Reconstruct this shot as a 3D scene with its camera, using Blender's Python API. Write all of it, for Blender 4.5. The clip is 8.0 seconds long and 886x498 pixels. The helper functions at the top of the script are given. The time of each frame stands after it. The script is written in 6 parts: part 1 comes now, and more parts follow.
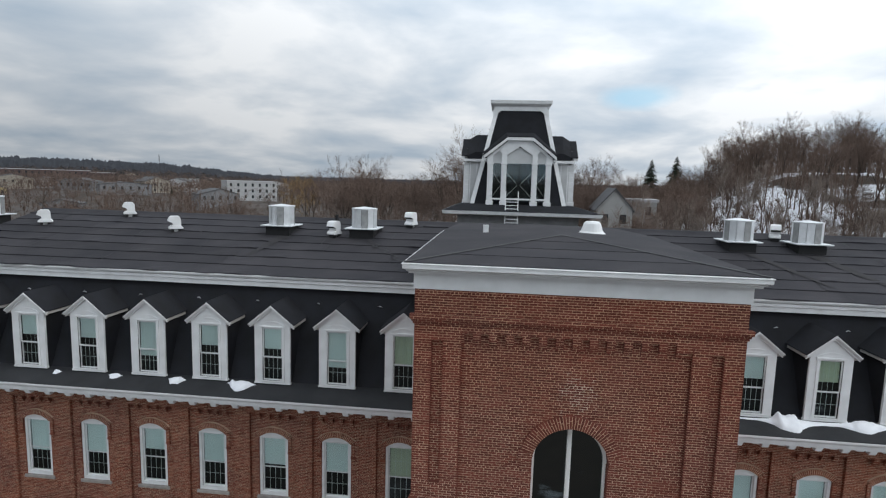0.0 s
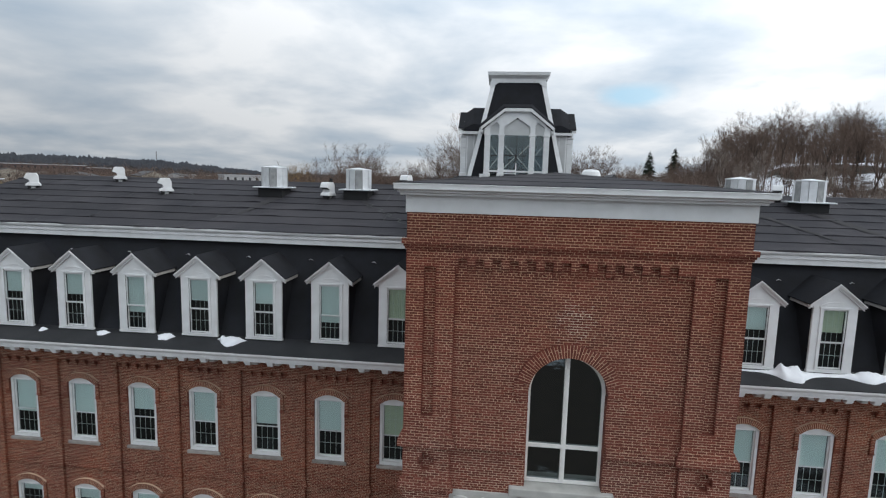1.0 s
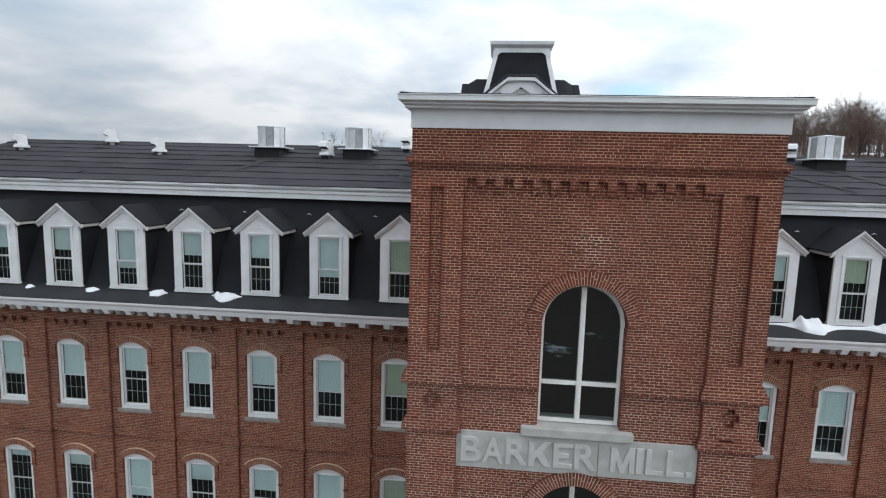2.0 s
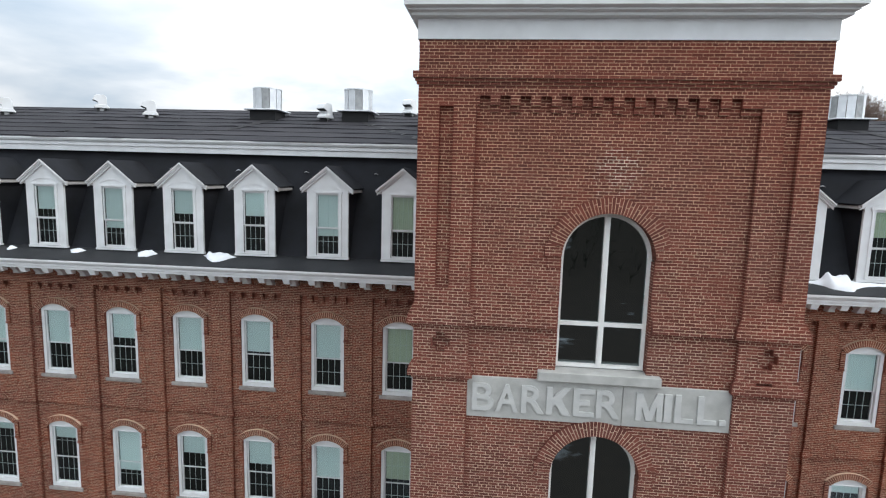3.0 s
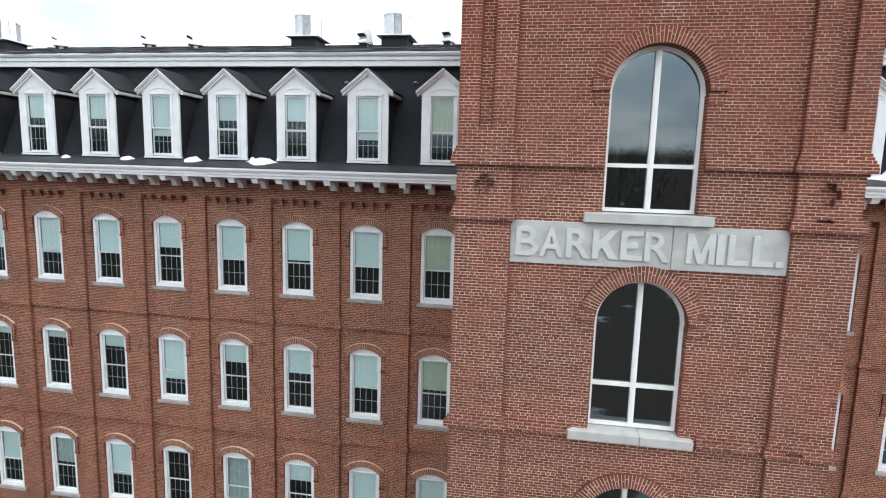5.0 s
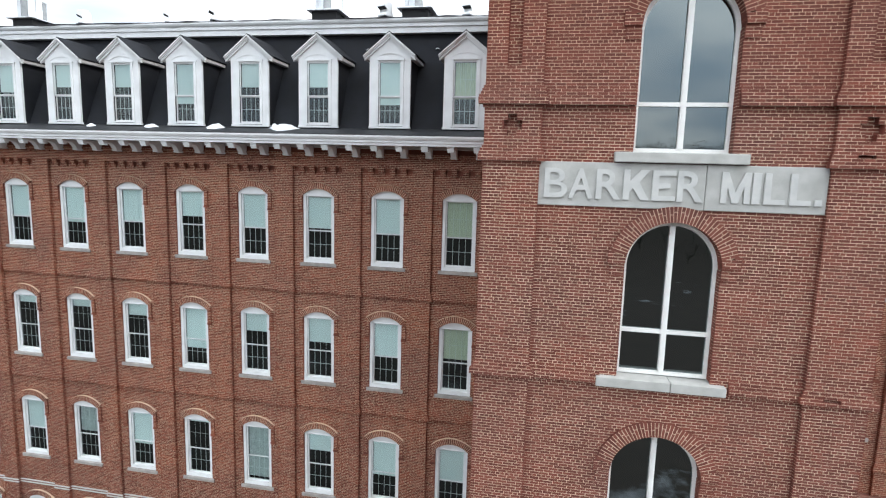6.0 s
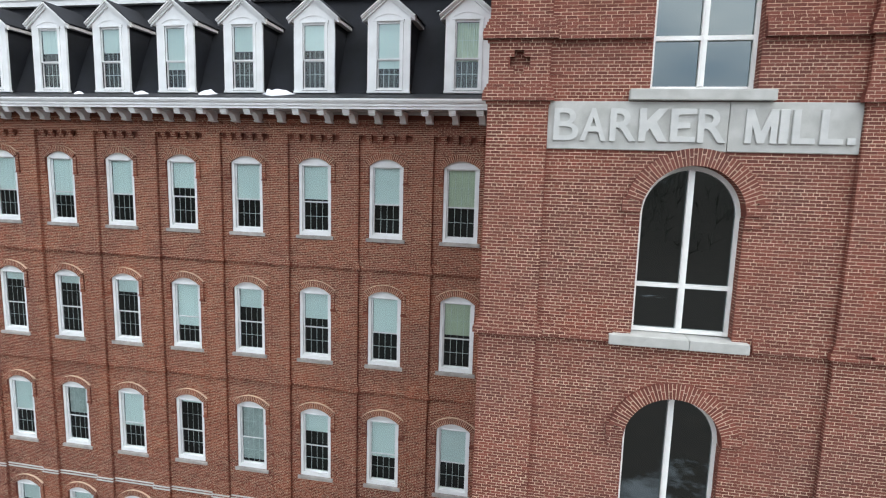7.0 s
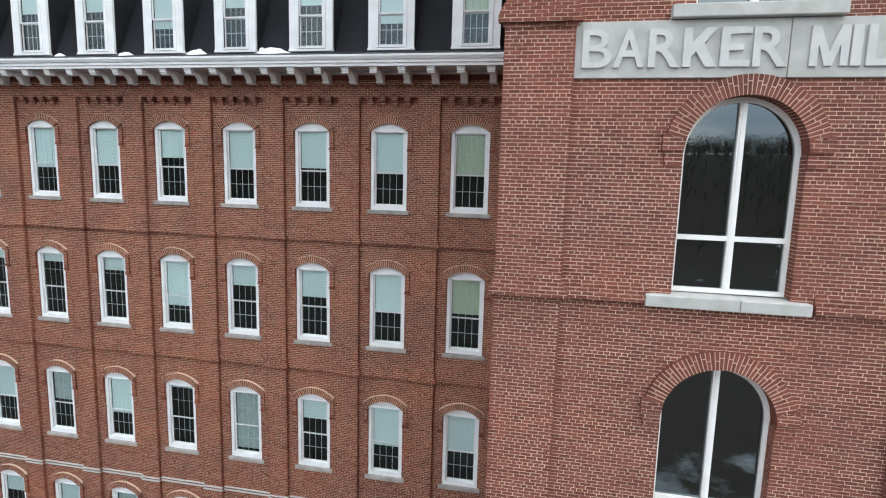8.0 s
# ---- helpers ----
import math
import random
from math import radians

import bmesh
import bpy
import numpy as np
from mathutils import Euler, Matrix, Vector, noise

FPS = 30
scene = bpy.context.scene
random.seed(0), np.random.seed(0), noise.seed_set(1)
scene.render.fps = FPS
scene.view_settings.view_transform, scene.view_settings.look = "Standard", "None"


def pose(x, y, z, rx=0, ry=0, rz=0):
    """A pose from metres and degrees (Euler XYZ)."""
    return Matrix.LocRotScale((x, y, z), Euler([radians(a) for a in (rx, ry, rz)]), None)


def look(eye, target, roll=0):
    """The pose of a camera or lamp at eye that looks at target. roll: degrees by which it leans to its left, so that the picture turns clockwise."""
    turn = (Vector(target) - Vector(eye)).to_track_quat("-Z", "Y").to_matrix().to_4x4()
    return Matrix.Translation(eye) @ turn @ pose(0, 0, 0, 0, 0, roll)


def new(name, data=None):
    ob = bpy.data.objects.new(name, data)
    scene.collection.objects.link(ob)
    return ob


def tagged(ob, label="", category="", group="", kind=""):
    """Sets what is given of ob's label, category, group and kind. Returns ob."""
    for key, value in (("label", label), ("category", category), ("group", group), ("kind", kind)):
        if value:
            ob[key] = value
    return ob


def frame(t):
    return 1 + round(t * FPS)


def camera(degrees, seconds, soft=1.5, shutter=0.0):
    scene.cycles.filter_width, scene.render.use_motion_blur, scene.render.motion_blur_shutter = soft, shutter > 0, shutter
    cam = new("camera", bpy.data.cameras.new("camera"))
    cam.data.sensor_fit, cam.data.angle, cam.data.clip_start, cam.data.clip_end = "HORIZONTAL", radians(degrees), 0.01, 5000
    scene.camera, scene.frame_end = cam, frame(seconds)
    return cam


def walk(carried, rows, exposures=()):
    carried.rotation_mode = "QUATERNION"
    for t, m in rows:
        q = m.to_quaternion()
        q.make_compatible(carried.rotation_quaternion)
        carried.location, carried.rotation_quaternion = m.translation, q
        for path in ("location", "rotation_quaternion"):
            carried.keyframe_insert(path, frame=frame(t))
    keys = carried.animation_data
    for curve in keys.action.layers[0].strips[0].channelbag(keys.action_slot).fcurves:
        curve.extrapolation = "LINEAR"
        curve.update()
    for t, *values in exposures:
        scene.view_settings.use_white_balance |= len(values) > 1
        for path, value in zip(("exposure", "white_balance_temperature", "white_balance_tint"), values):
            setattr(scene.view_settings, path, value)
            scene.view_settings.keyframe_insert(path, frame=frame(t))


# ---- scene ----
cam = camera(78.1, 8.0, soft=1.2)
PATH = [
    (0, (-1.862, -12.812, 28.737), (-2.068, -10.838, 28.495), 1.6),
    (0.5, (-1.814, -12.631, 27.858), (-2.015, -10.657, 27.61), 1.6),
    (1, (-1.73, -12.524, 26.937), (-1.929, -10.55, 26.687), 1.6),
    (1.5, (-1.785, -12.301, 25.992), (-1.982, -10.327, 25.737), 1.6),
    (3, (-2.223, -11.047, 23.519), (-2.411, -9.073, 23.259), 1.6),
    (3.5, (-2.184, -10.917, 22.64), (-2.394, -8.945, 22.379), 1.7),
    (4, (-2.156, -11.007, 21.741), (-2.378, -9.037, 21.476), 1.6),
    (4.5, (-2.208, -11.218, 20.962), (-2.469, -9.254, 20.692), 1.6),
    (6, (-2.546, -11.427, 19.06), (-2.902, -9.478, 18.788), 1.7),
    (6.5, (-2.605, -11.196, 18.461), (-2.962, -9.247, 18.191), 1.7),
    (7, (-2.655, -10.794, 17.955), (-3.013, -8.845, 17.682), 1.7),
    (7.5, (-2.753, -10.242, 17.422), (-3.116, -8.294, 17.147), 1.7),
    (8, (-2.972, -9.532, 16.905), (-3.344, -7.587, 16.625), 1.6),
]
walk(cam, [(t, look(eye, target, roll)) for t, eye, target, roll in PATH],
     exposures=[(0, -0.04), (1.0, 0.0), (1.5, 0.07), (3.0, 0.57), (3.5, 0.72), (4.5, 0.98), (6.0, 1.06), (8.0, 1.11)])

# ---- world, sun, exposure ----
world = bpy.data.worlds.new("overcast_sky")
scene.world = world
world.use_nodes = True


def wire(tree, a, b):
    tree.links.new(a, b)


HOLE = Vector((0.228, 0.974, 0.150)).normalized()


def build_sky():
    t = world.node_tree
    t.nodes.clear()
    out = t.nodes.new("ShaderNodeOutputWorld")
    bg = t.nodes.new("ShaderNodeBackground")
    sky = t.nodes.new("ShaderNodeTexSky")
    sky.sky_type = 'NISHITA'
    sky.sun_disc = False
    sky.sun_elevation = radians(37)
    sky.sun_rotation = radians(94)
    bg.inputs["Strength"].default_value = 0.10
    geo = t.nodes.new("ShaderNodeTexCoord")
    sep = t.nodes.new("ShaderNodeSeparateXYZ")
    wire(t, geo.outputs["Generated"], sep.inputs[0])
    # cloud deck: direction divided by its height above the horizon
    zz = t.nodes.new("ShaderNodeMath"); zz.operation = 'MAXIMUM'; zz.inputs[1].default_value = 0.0
    wire(t, sep.outputs["Z"], zz.inputs[0])
    za = t.nodes.new("ShaderNodeMath"); za.operation = 'ADD'; za.inputs[1].default_value = 0.22
    wire(t, zz.outputs[0], za.inputs[0])
    dx = t.nodes.new("ShaderNodeMath"); dx.operation = 'DIVIDE'
    dy = t.nodes.new("ShaderNodeMath"); dy.operation = 'DIVIDE'
    wire(t, sep.outputs["X"], dx.inputs[0]); wire(t, za.outputs[0], dx.inputs[1])
    wire(t, sep.outputs["Y"], dy.inputs[0]); wire(t, za.outputs[0], dy.inputs[1])
    com = t.nodes.new("ShaderNodeCombineXYZ")
    wire(t, dx.outputs[0], com.inputs[0]); wire(t, dy.outputs[0], com.inputs[1])
    n1 = t.nodes.new("ShaderNodeTexNoise")
    n1.inputs["Scale"].default_value = 1.25
    n1.inputs["Detail"].default_value = 7.0
    n1.inputs["Roughness"].default_value = 0.50
    n1.inputs["Distortion"].default_value = 0.2
    wire(t, com.outputs[0], n1.inputs["Vector"])
    ramp = t.nodes.new("ShaderNodeValToRGB")
    e = ramp.color_ramp.elements
    e[0].position, e[0].color = 0.36, (5.15, 6.2, 7.35, 1)
    e[1].position, e[1].color = 0.60, (9.6, 9.95, 10.3, 1)
    m = e.new(0.47); m.color = (6.9, 7.65, 8.45, 1)
    wire(t, n1.outputs["Fac"], ramp.inputs[0])
    # thin places in the deck let the blue sky through
    n2 = t.nodes.new("ShaderNodeTexNoise")
    n2.inputs["Scale"].default_value = 1.3
    n2.inputs["Detail"].default_value = 5.0
    wire(t, com.outputs[0], n2.inputs["Vector"])
    gap = t.nodes.new("ShaderNodeMapRange")
    gap.inputs["From Min"].default_value, gap.inputs["From Max"].default_value = 0.66, 0.78
    gap.inputs["To Max"].default_value = 0.6
    wire(t, n2.outputs["Fac"], gap.inputs["Value"])
    # brighter deck overhead, grey-blue towards the horizon
    grad = t.nodes.new("ShaderNodeMapRange")
    grad.inputs["From Min"].default_value, grad.inputs["From Max"].default_value = 0.0, 0.42
    grad.inputs["To Min"].default_value, grad.inputs["To Max"].default_value = 0.64, 1.16
    wire(t, sep.outputs["Z"], grad.inputs["Value"])
    dot = t.nodes.new("ShaderNodeVectorMath"); dot.operation = 'DOT_PRODUCT'
    dot.inputs[1].default_value = (0.80, -0.05, 0.60)
    wire(t, geo.outputs["Generated"], dot.inputs[0])
    glow = t.nodes.new("ShaderNodeMapRange")
    glow.inputs["From Min"].default_value, glow.inputs["From Max"].default_value = -0.6, 1.0
    glow.inputs["To Min"].default_value, glow.inputs["To Max"].default_value = 0.82, 1.63
    wire(t, dot.outputs["Value"], glow.inputs["Value"])
    both = t.nodes.new("ShaderNodeMath"); both.operation = 'MULTIPLY'
    wire(t, grad.outputs[0], both.inputs[0]); wire(t, glow.outputs[0], both.inputs[1])
    mul = t.nodes.new("ShaderNodeVectorMath"); mul.operation = 'SCALE'
    wire(t, ramp.outputs[0], mul.inputs[0]); wire(t, both.outputs[0], mul.inputs["Scale"])
    mix = t.nodes.new("ShaderNodeMix"); mix.data_type = 'RGBA'
    wire(t, gap.outputs[0], mix.inputs["Factor"])
    wire(t, mul.outputs[0], mix.inputs[6]); wire(t, sky.outputs[0], mix.inputs[7])
    # a small ragged hole in the deck above the wooded hill
    sq = t.nodes.new("ShaderNodeVectorMath"); sq.operation = 'MULTIPLY'
    sq.inputs[1].default_value = (1.0, 1.0, 3.2)
    wire(t, geo.outputs["Generated"], sq.inputs[0])
    far = t.nodes.new("ShaderNodeVectorMath"); far.operation = 'DISTANCE'
    far.inputs[1].default_value = (HOLE[0], HOLE[1], HOLE[2] * 3.2)
    wire(t, sq.outputs[0], far.inputs[0])
    rag = t.nodes.new("ShaderNodeMath"); rag.operation = 'MULTIPLY_ADD'; rag.inputs[1].default_value = 0.16
    wire(t, n1.outputs["Fac"], rag.inputs[0]); wire(t, far.outputs["Value"], rag.inputs[2])
    hole = t.nodes.new("ShaderNodeMapRange")
    hole.inputs["From Min"].default_value, hole.inputs["From Max"].default_value = 0.150, 0.100
    hole.inputs["To Max"].default_value = 0.75
    wire(t, rag.outputs[0], hole.inputs["Value"])
    blue = t.nodes.new("ShaderNodeMix"); blue.data_type = 'RGBA'
    wire(t, hole.outputs[0], blue.inputs["Factor"]); wire(t, mix.outputs[2], blue.inputs[6])
    blue.inputs[7].default_value = (4.8, 7.6, 9.6, 1)
    wire(t, blue.outputs[2], bg.inputs["Color"])
    wire(t, bg.outputs[0], out.inputs[0])


build_sky()
sun = new("sun", bpy.data.lights.new("sun", 'SUN'))
sun.data.energy = 0.6
sun.data.angle = radians(20)
sun.data.color = (1.0, 0.96, 0.9)
sun.matrix_world = look((80, -5, 70), (0, 0, 10))


# ---- materials ----
MATS = {}


def material(name, color, rough=0.7, metal=0.0, vary=0.12, scale=6.0, bump=0.15, fine=60.0, spread=0.0, second=None, spec=0.35):
    """A surface with stains at two scales, fine relief and, with spread, a tint of its own for each loose piece."""
    if name in MATS:
        return MATS[name]
    m = bpy.data.materials.new(name)
    m.use_nodes = True
    t = m.node_tree
    b = t.nodes["Principled BSDF"]
    b.inputs["Roughness"].default_value = rough
    b.inputs["Metallic"].default_value = metal
    b.inputs["Specular IOR Level"].default_value = spec
    geo = t.nodes.new("ShaderNodeNewGeometry")
    big = t.nodes.new("ShaderNodeTexNoise")
    big.inputs["Scale"].default_value = scale
    big.inputs["Detail"].default_value = 5
    wire(t, geo.outputs["Position"], big.inputs["Vector"])
    small = t.nodes.new("ShaderNodeTexNoise")
    small.inputs["Scale"].default_value = fine
    small.inputs["Detail"].default_value = 3
    wire(t, geo.outputs["Position"], small.inputs["Vector"])
    two = second or tuple(min(1, c * 0.6) for c in color)
    add = t.nodes.new("ShaderNodeMath"); add.operation = 'MULTIPLY_ADD'
    add.inputs[1].default_value = 0.35
    wire(t, small.outputs["Fac"], add.inputs[0]); wire(t, big.outputs["Fac"], add.inputs[2])
    rng = t.nodes.new("ShaderNodeMapRange")
    rng.inputs["From Min"].default_value, rng.inputs["From Max"].default_value = 0.45, 0.9
    rng.inputs["To Max"].default_value = min(1, vary * 4)
    wire(t, add.outputs[0], rng.inputs["Value"])
    mix = t.nodes.new("ShaderNodeMix"); mix.data_type = 'RGBA'
    wire(t, rng.outputs[0], mix.inputs["Factor"])
    mix.inputs[6].default_value = (*color, 1)
    mix.inputs[7].default_value = (*two, 1)
    last = mix.outputs[2]
    if spread:
        info = t.nodes.new("ShaderNodeObjectInfo")
        s = t.nodes.new("ShaderNodeMath"); s.operation = 'ADD'
        wire(t, info.outputs["Random"], s.inputs[0]); wire(t, geo.outputs["Random Per Island"], s.inputs[1])
        f = t.nodes.new("ShaderNodeMath"); f.operation = 'FRACT'
        wire(t, s.outputs[0], f.inputs[0])
        r2 = t.nodes.new("ShaderNodeMapRange")
        r2.inputs["To Min"].default_value, r2.inputs["To Max"].default_value = 1 - spread, 1 + spread
        wire(t, f.outputs[0], r2.inputs["Value"])
        hsv = t.nodes.new("ShaderNodeHueSaturation")
        wire(t, last, hsv.inputs["Color"]); wire(t, r2.outputs[0], hsv.inputs["Value"])
        last = hsv.outputs[0]
    wire(t, last, b.inputs["Base Color"])
    if bump:
        bp = t.nodes.new("ShaderNodeBump")
        bp.inputs["Strength"].default_value = bump
        bp.inputs["Distance"].default_value = 0.01
        wire(t, small.outputs["Fac"], bp.inputs["Height"])
        wire(t, bp.outputs[0], b.inputs["Normal"])
    MATS[name] = m
    return m


def glass(name, tint, base_gloss):
    """Thin window glass: clear and tinted, with a mirror share that grows towards grazing angles."""
    if name in MATS:
        return MATS[name]
    m = bpy.data.materials.new(name)
    m.use_nodes = True
    t = m.node_tree
    t.nodes.clear()
    out = t.nodes.new("ShaderNodeOutputMaterial")
    tr = t.nodes.new("ShaderNodeBsdfTransparent"); tr.inputs[0].default_value = (*tint, 1)
    gl = t.nodes.new("ShaderNodeBsdfGlossy"); gl.inputs["Roughness"].default_value = 0.004
    gl.inputs[0].default_value = (0.84, 0.97, 1.0, 1)
    fr = t.nodes.new("ShaderNodeFresnel"); fr.inputs[0].default_value = 1.5
    ad = t.nodes.new("ShaderNodeMath"); ad.operation = 'ADD'; ad.use_clamp = True
    ad.inputs[1].default_value = base_gloss
    wire(t, fr.outputs[0], ad.inputs[0])
    mx = t.nodes.new("ShaderNodeMixShader")
    wire(t, ad.outputs[0], mx.inputs[0]); wire(t, tr.outputs[0], mx.inputs[1]); wire(t, gl.outputs[0], mx.inputs[2])
    # old panes are never quite flat
    nz = t.nodes.new("ShaderNodeTexNoise"); nz.inputs["Scale"].default_value = 1.3
    g = t.nodes.new("ShaderNodeNewGeometry"); wire(t, g.outputs["Position"], nz.inputs["Vector"])
    bp = t.nodes.new("ShaderNodeBump"); bp.inputs["Strength"].default_value = 0.018; bp.inputs["Distance"].default_value = 0.05
    wire(t, nz.outputs["Fac"], bp.inputs["Height"]); wire(t, bp.outputs[0], gl.inputs["Normal"])
    wire(t, mx.outputs[0], out.inputs[0])
    MATS[name] = m
    return m


BRICK = material("tower_brick", (0.200, 0.062, 0.043), 0.88, vary=0.25, scale=0.45, fine=45, spread=0.25, second=(0.140, 0.056, 0.045), spec=0.15)
BRICK_WING = material("wing_brick", (0.231, 0.0755, 0.044), 0.9, vary=0.2, scale=0.5, fine=40, spread=0.32, second=(0.135, 0.052, 0.042), spec=0.15)
MORTAR = material("mortar", (0.84, 0.66, 0.50), 0.95, vary=0.22, scale=1.0, second=(0.50, 0.36, 0.27), spec=0.1)
MORTAR_WING = material("wing_mortar", (0.655, 0.482, 0.342), 0.95, vary=0.2, scale=1.0, second=(0.48, 0.35, 0.26), spec=0.1)


def lime_bloom(m, centre, radius):
    """Whiter, freshly pointed joints in a ragged patch."""
    t = m.node_tree
    b = t.nodes["Principled BSDF"]
    old = b.inputs["Base Color"].links[0].from_socket
    g = t.nodes.new("ShaderNodeNewGeometry")
    d = t.nodes.new("ShaderNodeVectorMath"); d.operation = 'DISTANCE'
    d.inputs[1].default_value = centre
    wire(t, g.outputs["Position"], d.inputs[0])
    n = t.nodes.new("ShaderNodeTexNoise"); n.inputs["Scale"].default_value = 7.0; n.inputs["Detail"].default_value = 6
    wire(t, g.outputs["Position"], n.inputs["Vector"])
    a = t.nodes.new("ShaderNodeMath"); a.operation = 'MULTIPLY_ADD'; a.inputs[1].default_value = radius * 2.4
    wire(t, n.outputs["Fac"], a.inputs[0]); wire(t, d.outputs["Value"], a.inputs[2])
    r = t.nodes.new("ShaderNodeMapRange")
    r.inputs["From Min"].default_value, r.inputs["From Max"].default_value = radius * 1.9, radius * 1.4
    wire(t, a.outputs[0], r.inputs["Value"])
    x = t.nodes.new("ShaderNodeMix"); x.data_type = 'RGBA'
    wire(t, r.outputs[0], x.inputs["Factor"]); wire(t, old, x.inputs[6])
    x.inputs[7].default_value = (0.90, 0.78, 0.62, 1)
    wire(t, x.outputs[2], b.inputs["Base Color"])


def upper_storeys(m, tint, z0, z1):
    """The tower's upper storeys were laid in another batch: tint their colour above a ragged line."""
    t = m.node_tree
    b = t.nodes["Principled BSDF"]
    old = b.inputs["Base Color"].links[0].from_socket
    g = t.nodes.new("ShaderNodeNewGeometry")
    s = t.nodes.new("ShaderNodeSeparateXYZ"); wire(t, g.outputs["Position"], s.inputs[0])
    n = t.nodes.new("ShaderNodeTexNoise"); n.inputs["Scale"].default_value = 0.6; n.inputs["Detail"].default_value = 4
    wire(t, g.outputs["Position"], n.inputs["Vector"])
    a = t.nodes.new("ShaderNodeMath"); a.operation = 'MULTIPLY_ADD'; a.inputs[1].default_value = 4.0
    wire(t, n.outputs["Fac"], a.inputs[0]); wire(t, s.outputs[2], a.inputs[2])
    r = t.nodes.new("ShaderNodeMapRange")
    r.inputs["From Min"].default_value, r.inputs["From Max"].default_value = z0 + 2, z1 + 2
    wire(t, a.outputs[0], r.inputs["Value"])
    x = t.nodes.new("ShaderNodeMix"); x.data_type = 'RGBA'; x.blend_type = 'MULTIPLY'
    wire(t, r.outputs[0], x.inputs["Factor"]); wire(t, old, x.inputs[6])
    x.inputs[7].default_value = (*tint, 1)
    wire(t, x.outputs[2], b.inputs["Base Color"])


upper_storeys(BRICK, (0.92, 0.80, 0.75), 20.0, 24.5)
upper_storeys(MORTAR, (0.94, 0.80, 0.71), 20.0, 24.5)
lime_bloom(MORTAR, (0.15, 0.11, 23.75), 0.72)
WHITE = material("white_paint", (0.77, 0.78, 0.785), 0.55, vary=0.11, scale=2.2, second=(0.52, 0.52, 0.51), bump=0.08)
TRIM = material("warm_white_frame", (0.84, 0.83, 0.80), 0.45, vary=0.10, scale=3.0, second=(0.62, 0.60, 0.57), bump=0.05)
# the white paint greyed: shade under eaves and inside the cupola is in the colour
SOFFIT = material("shaded_soffit", (0.45, 0.435, 0.42), 0.8, vary=0.12, scale=2)
STONE = material("granite", (0.50, 0.495, 0.47), 0.85, vary=0.2, scale=3.0, fine=120, second=(0.33, 0.325, 0.30), bump=0.3)
SILL_STONE = material("weathered_sill_stone", (0.40, 0.375, 0.35), 0.88, vary=0.25, scale=4.0, fine=90, second=(0.26, 0.235, 0.22), bump=0.3, spread=0.12)
STONE_PALE = material("pale_letter_stone", (0.57, 0.565, 0.54), 0.85, vary=0.14, scale=4.0, fine=120, second=(0.38, 0.39, 0.385), bump=0.3)
SLATE = material("black_mansard", (0.0225, 0.0238, 0.0282), 0.9, vary=0.2, scale=1.5, second=(0.016, 0.016, 0.017), bump=0.4, fine=30, spec=0.12)
ROOFING = material("grey_membrane", (0.0470, 0.0445, 0.0490), 0.88, vary=0.25, scale=0.5, second=(0.027, 0.027, 0.0315), bump=0.4, fine=35, spread=0.13, spec=0.15)
SEAM = material("black_seam", (0.012, 0.012, 0.013), 0.6, vary=0.1)
TIN = material("galvanised_sheet", (0.78, 0.80, 0.82), 0.42, 0.5, vary=0.12, scale=3, second=(0.45, 0.47, 0.48), bump=0.05, spread=0.10)
TIN_DULL = material("dull_zinc", (0.40, 0.41, 0.41), 0.5, 0.6, vary=0.2, scale=5)
RUBBER = material("black_curb", (0.015, 0.015, 0.016), 0.7, vary=0.1)
BLIND = material("pale_green_blind", (0.71, 0.80, 0.765), 0.9, vary=0.08, scale=2, second=(0.58, 0.72, 0.70), bump=0.0, spread=0.08)
CURTAIN = material("yellow_green_curtain", (0.62, 0.70, 0.54), 0.9, vary=0.12, scale=6, second=(0.52, 0.58, 0.45), bump=0.1)
SHEER = material("pale_sheer_curtain", (0.55, 0.63, 0.60), 0.9, vary=0.2, scale=7, second=(0.34, 0.41, 0.39), bump=0.1)
SKIRT = material("black_rubber_skirt", (0.030, 0.031, 0.034), 0.55, vary=0.25, scale=1.2, second=(0.016, 0.017, 0.019), bump=0.3, fine=20, spec=0.3)
MUNTIN = material("grey_glazing_bar", (0.70, 0.79, 0.77), 0.5, vary=0.05)
# near-black colour stands in for the lack of light inside the rooms
ROOM = material("unlit_room_black", (0.02, 0.02, 0.02), 0.9, vary=0.1, scale=1)
SNOW = material("old_snow", (0.80, 0.82, 0.85), 0.6, vary=0.08, scale=4, second=(0.62, 0.64, 0.68), bump=0.5, fine=25)
GLASS = glass("sash_glass", (0.93, 0.96, 0.96), 0.03)
GLASS_DARK = glass("coated_glass", (0.09, 0.115, 0.105), 0.115)
CLAP_DARK = material("weathered_grey_boards", (0.27, 0.275, 0.28), 0.8, vary=0.2, scale=1.5, second=(0.17, 0.17, 0.175))
CLAPBOARD = material("grey_white_boards", (0.56, 0.57, 0.57), 0.7, vary=0.12, scale=2, second=(0.42, 0.42, 0.42))


# ---- builders ----
def box(bm, x0, x1, y0, y1, z0, z1):
    """A box from its six sides, added to bm."""
    v = [bm.verts.new(p) for p in ((x0, y0, z0), (x1, y0, z0), (x1, y1, z0), (x0, y1, z0), (x0, y0, z1), (x1, y0, z1), (x1, y1, z1), (x0, y1, z1))]
    for f in ((0, 1, 5, 4), (1, 2, 6, 5), (2, 3, 7, 6), (3, 0, 4, 7), (4, 5, 6, 7), (3, 2, 1, 0)):
        bm.faces.new([v[i] for i in f])


def boxes(*dims):
    bm = bmesh.new()
    for d in dims:
        box(bm, *d)
    return bm


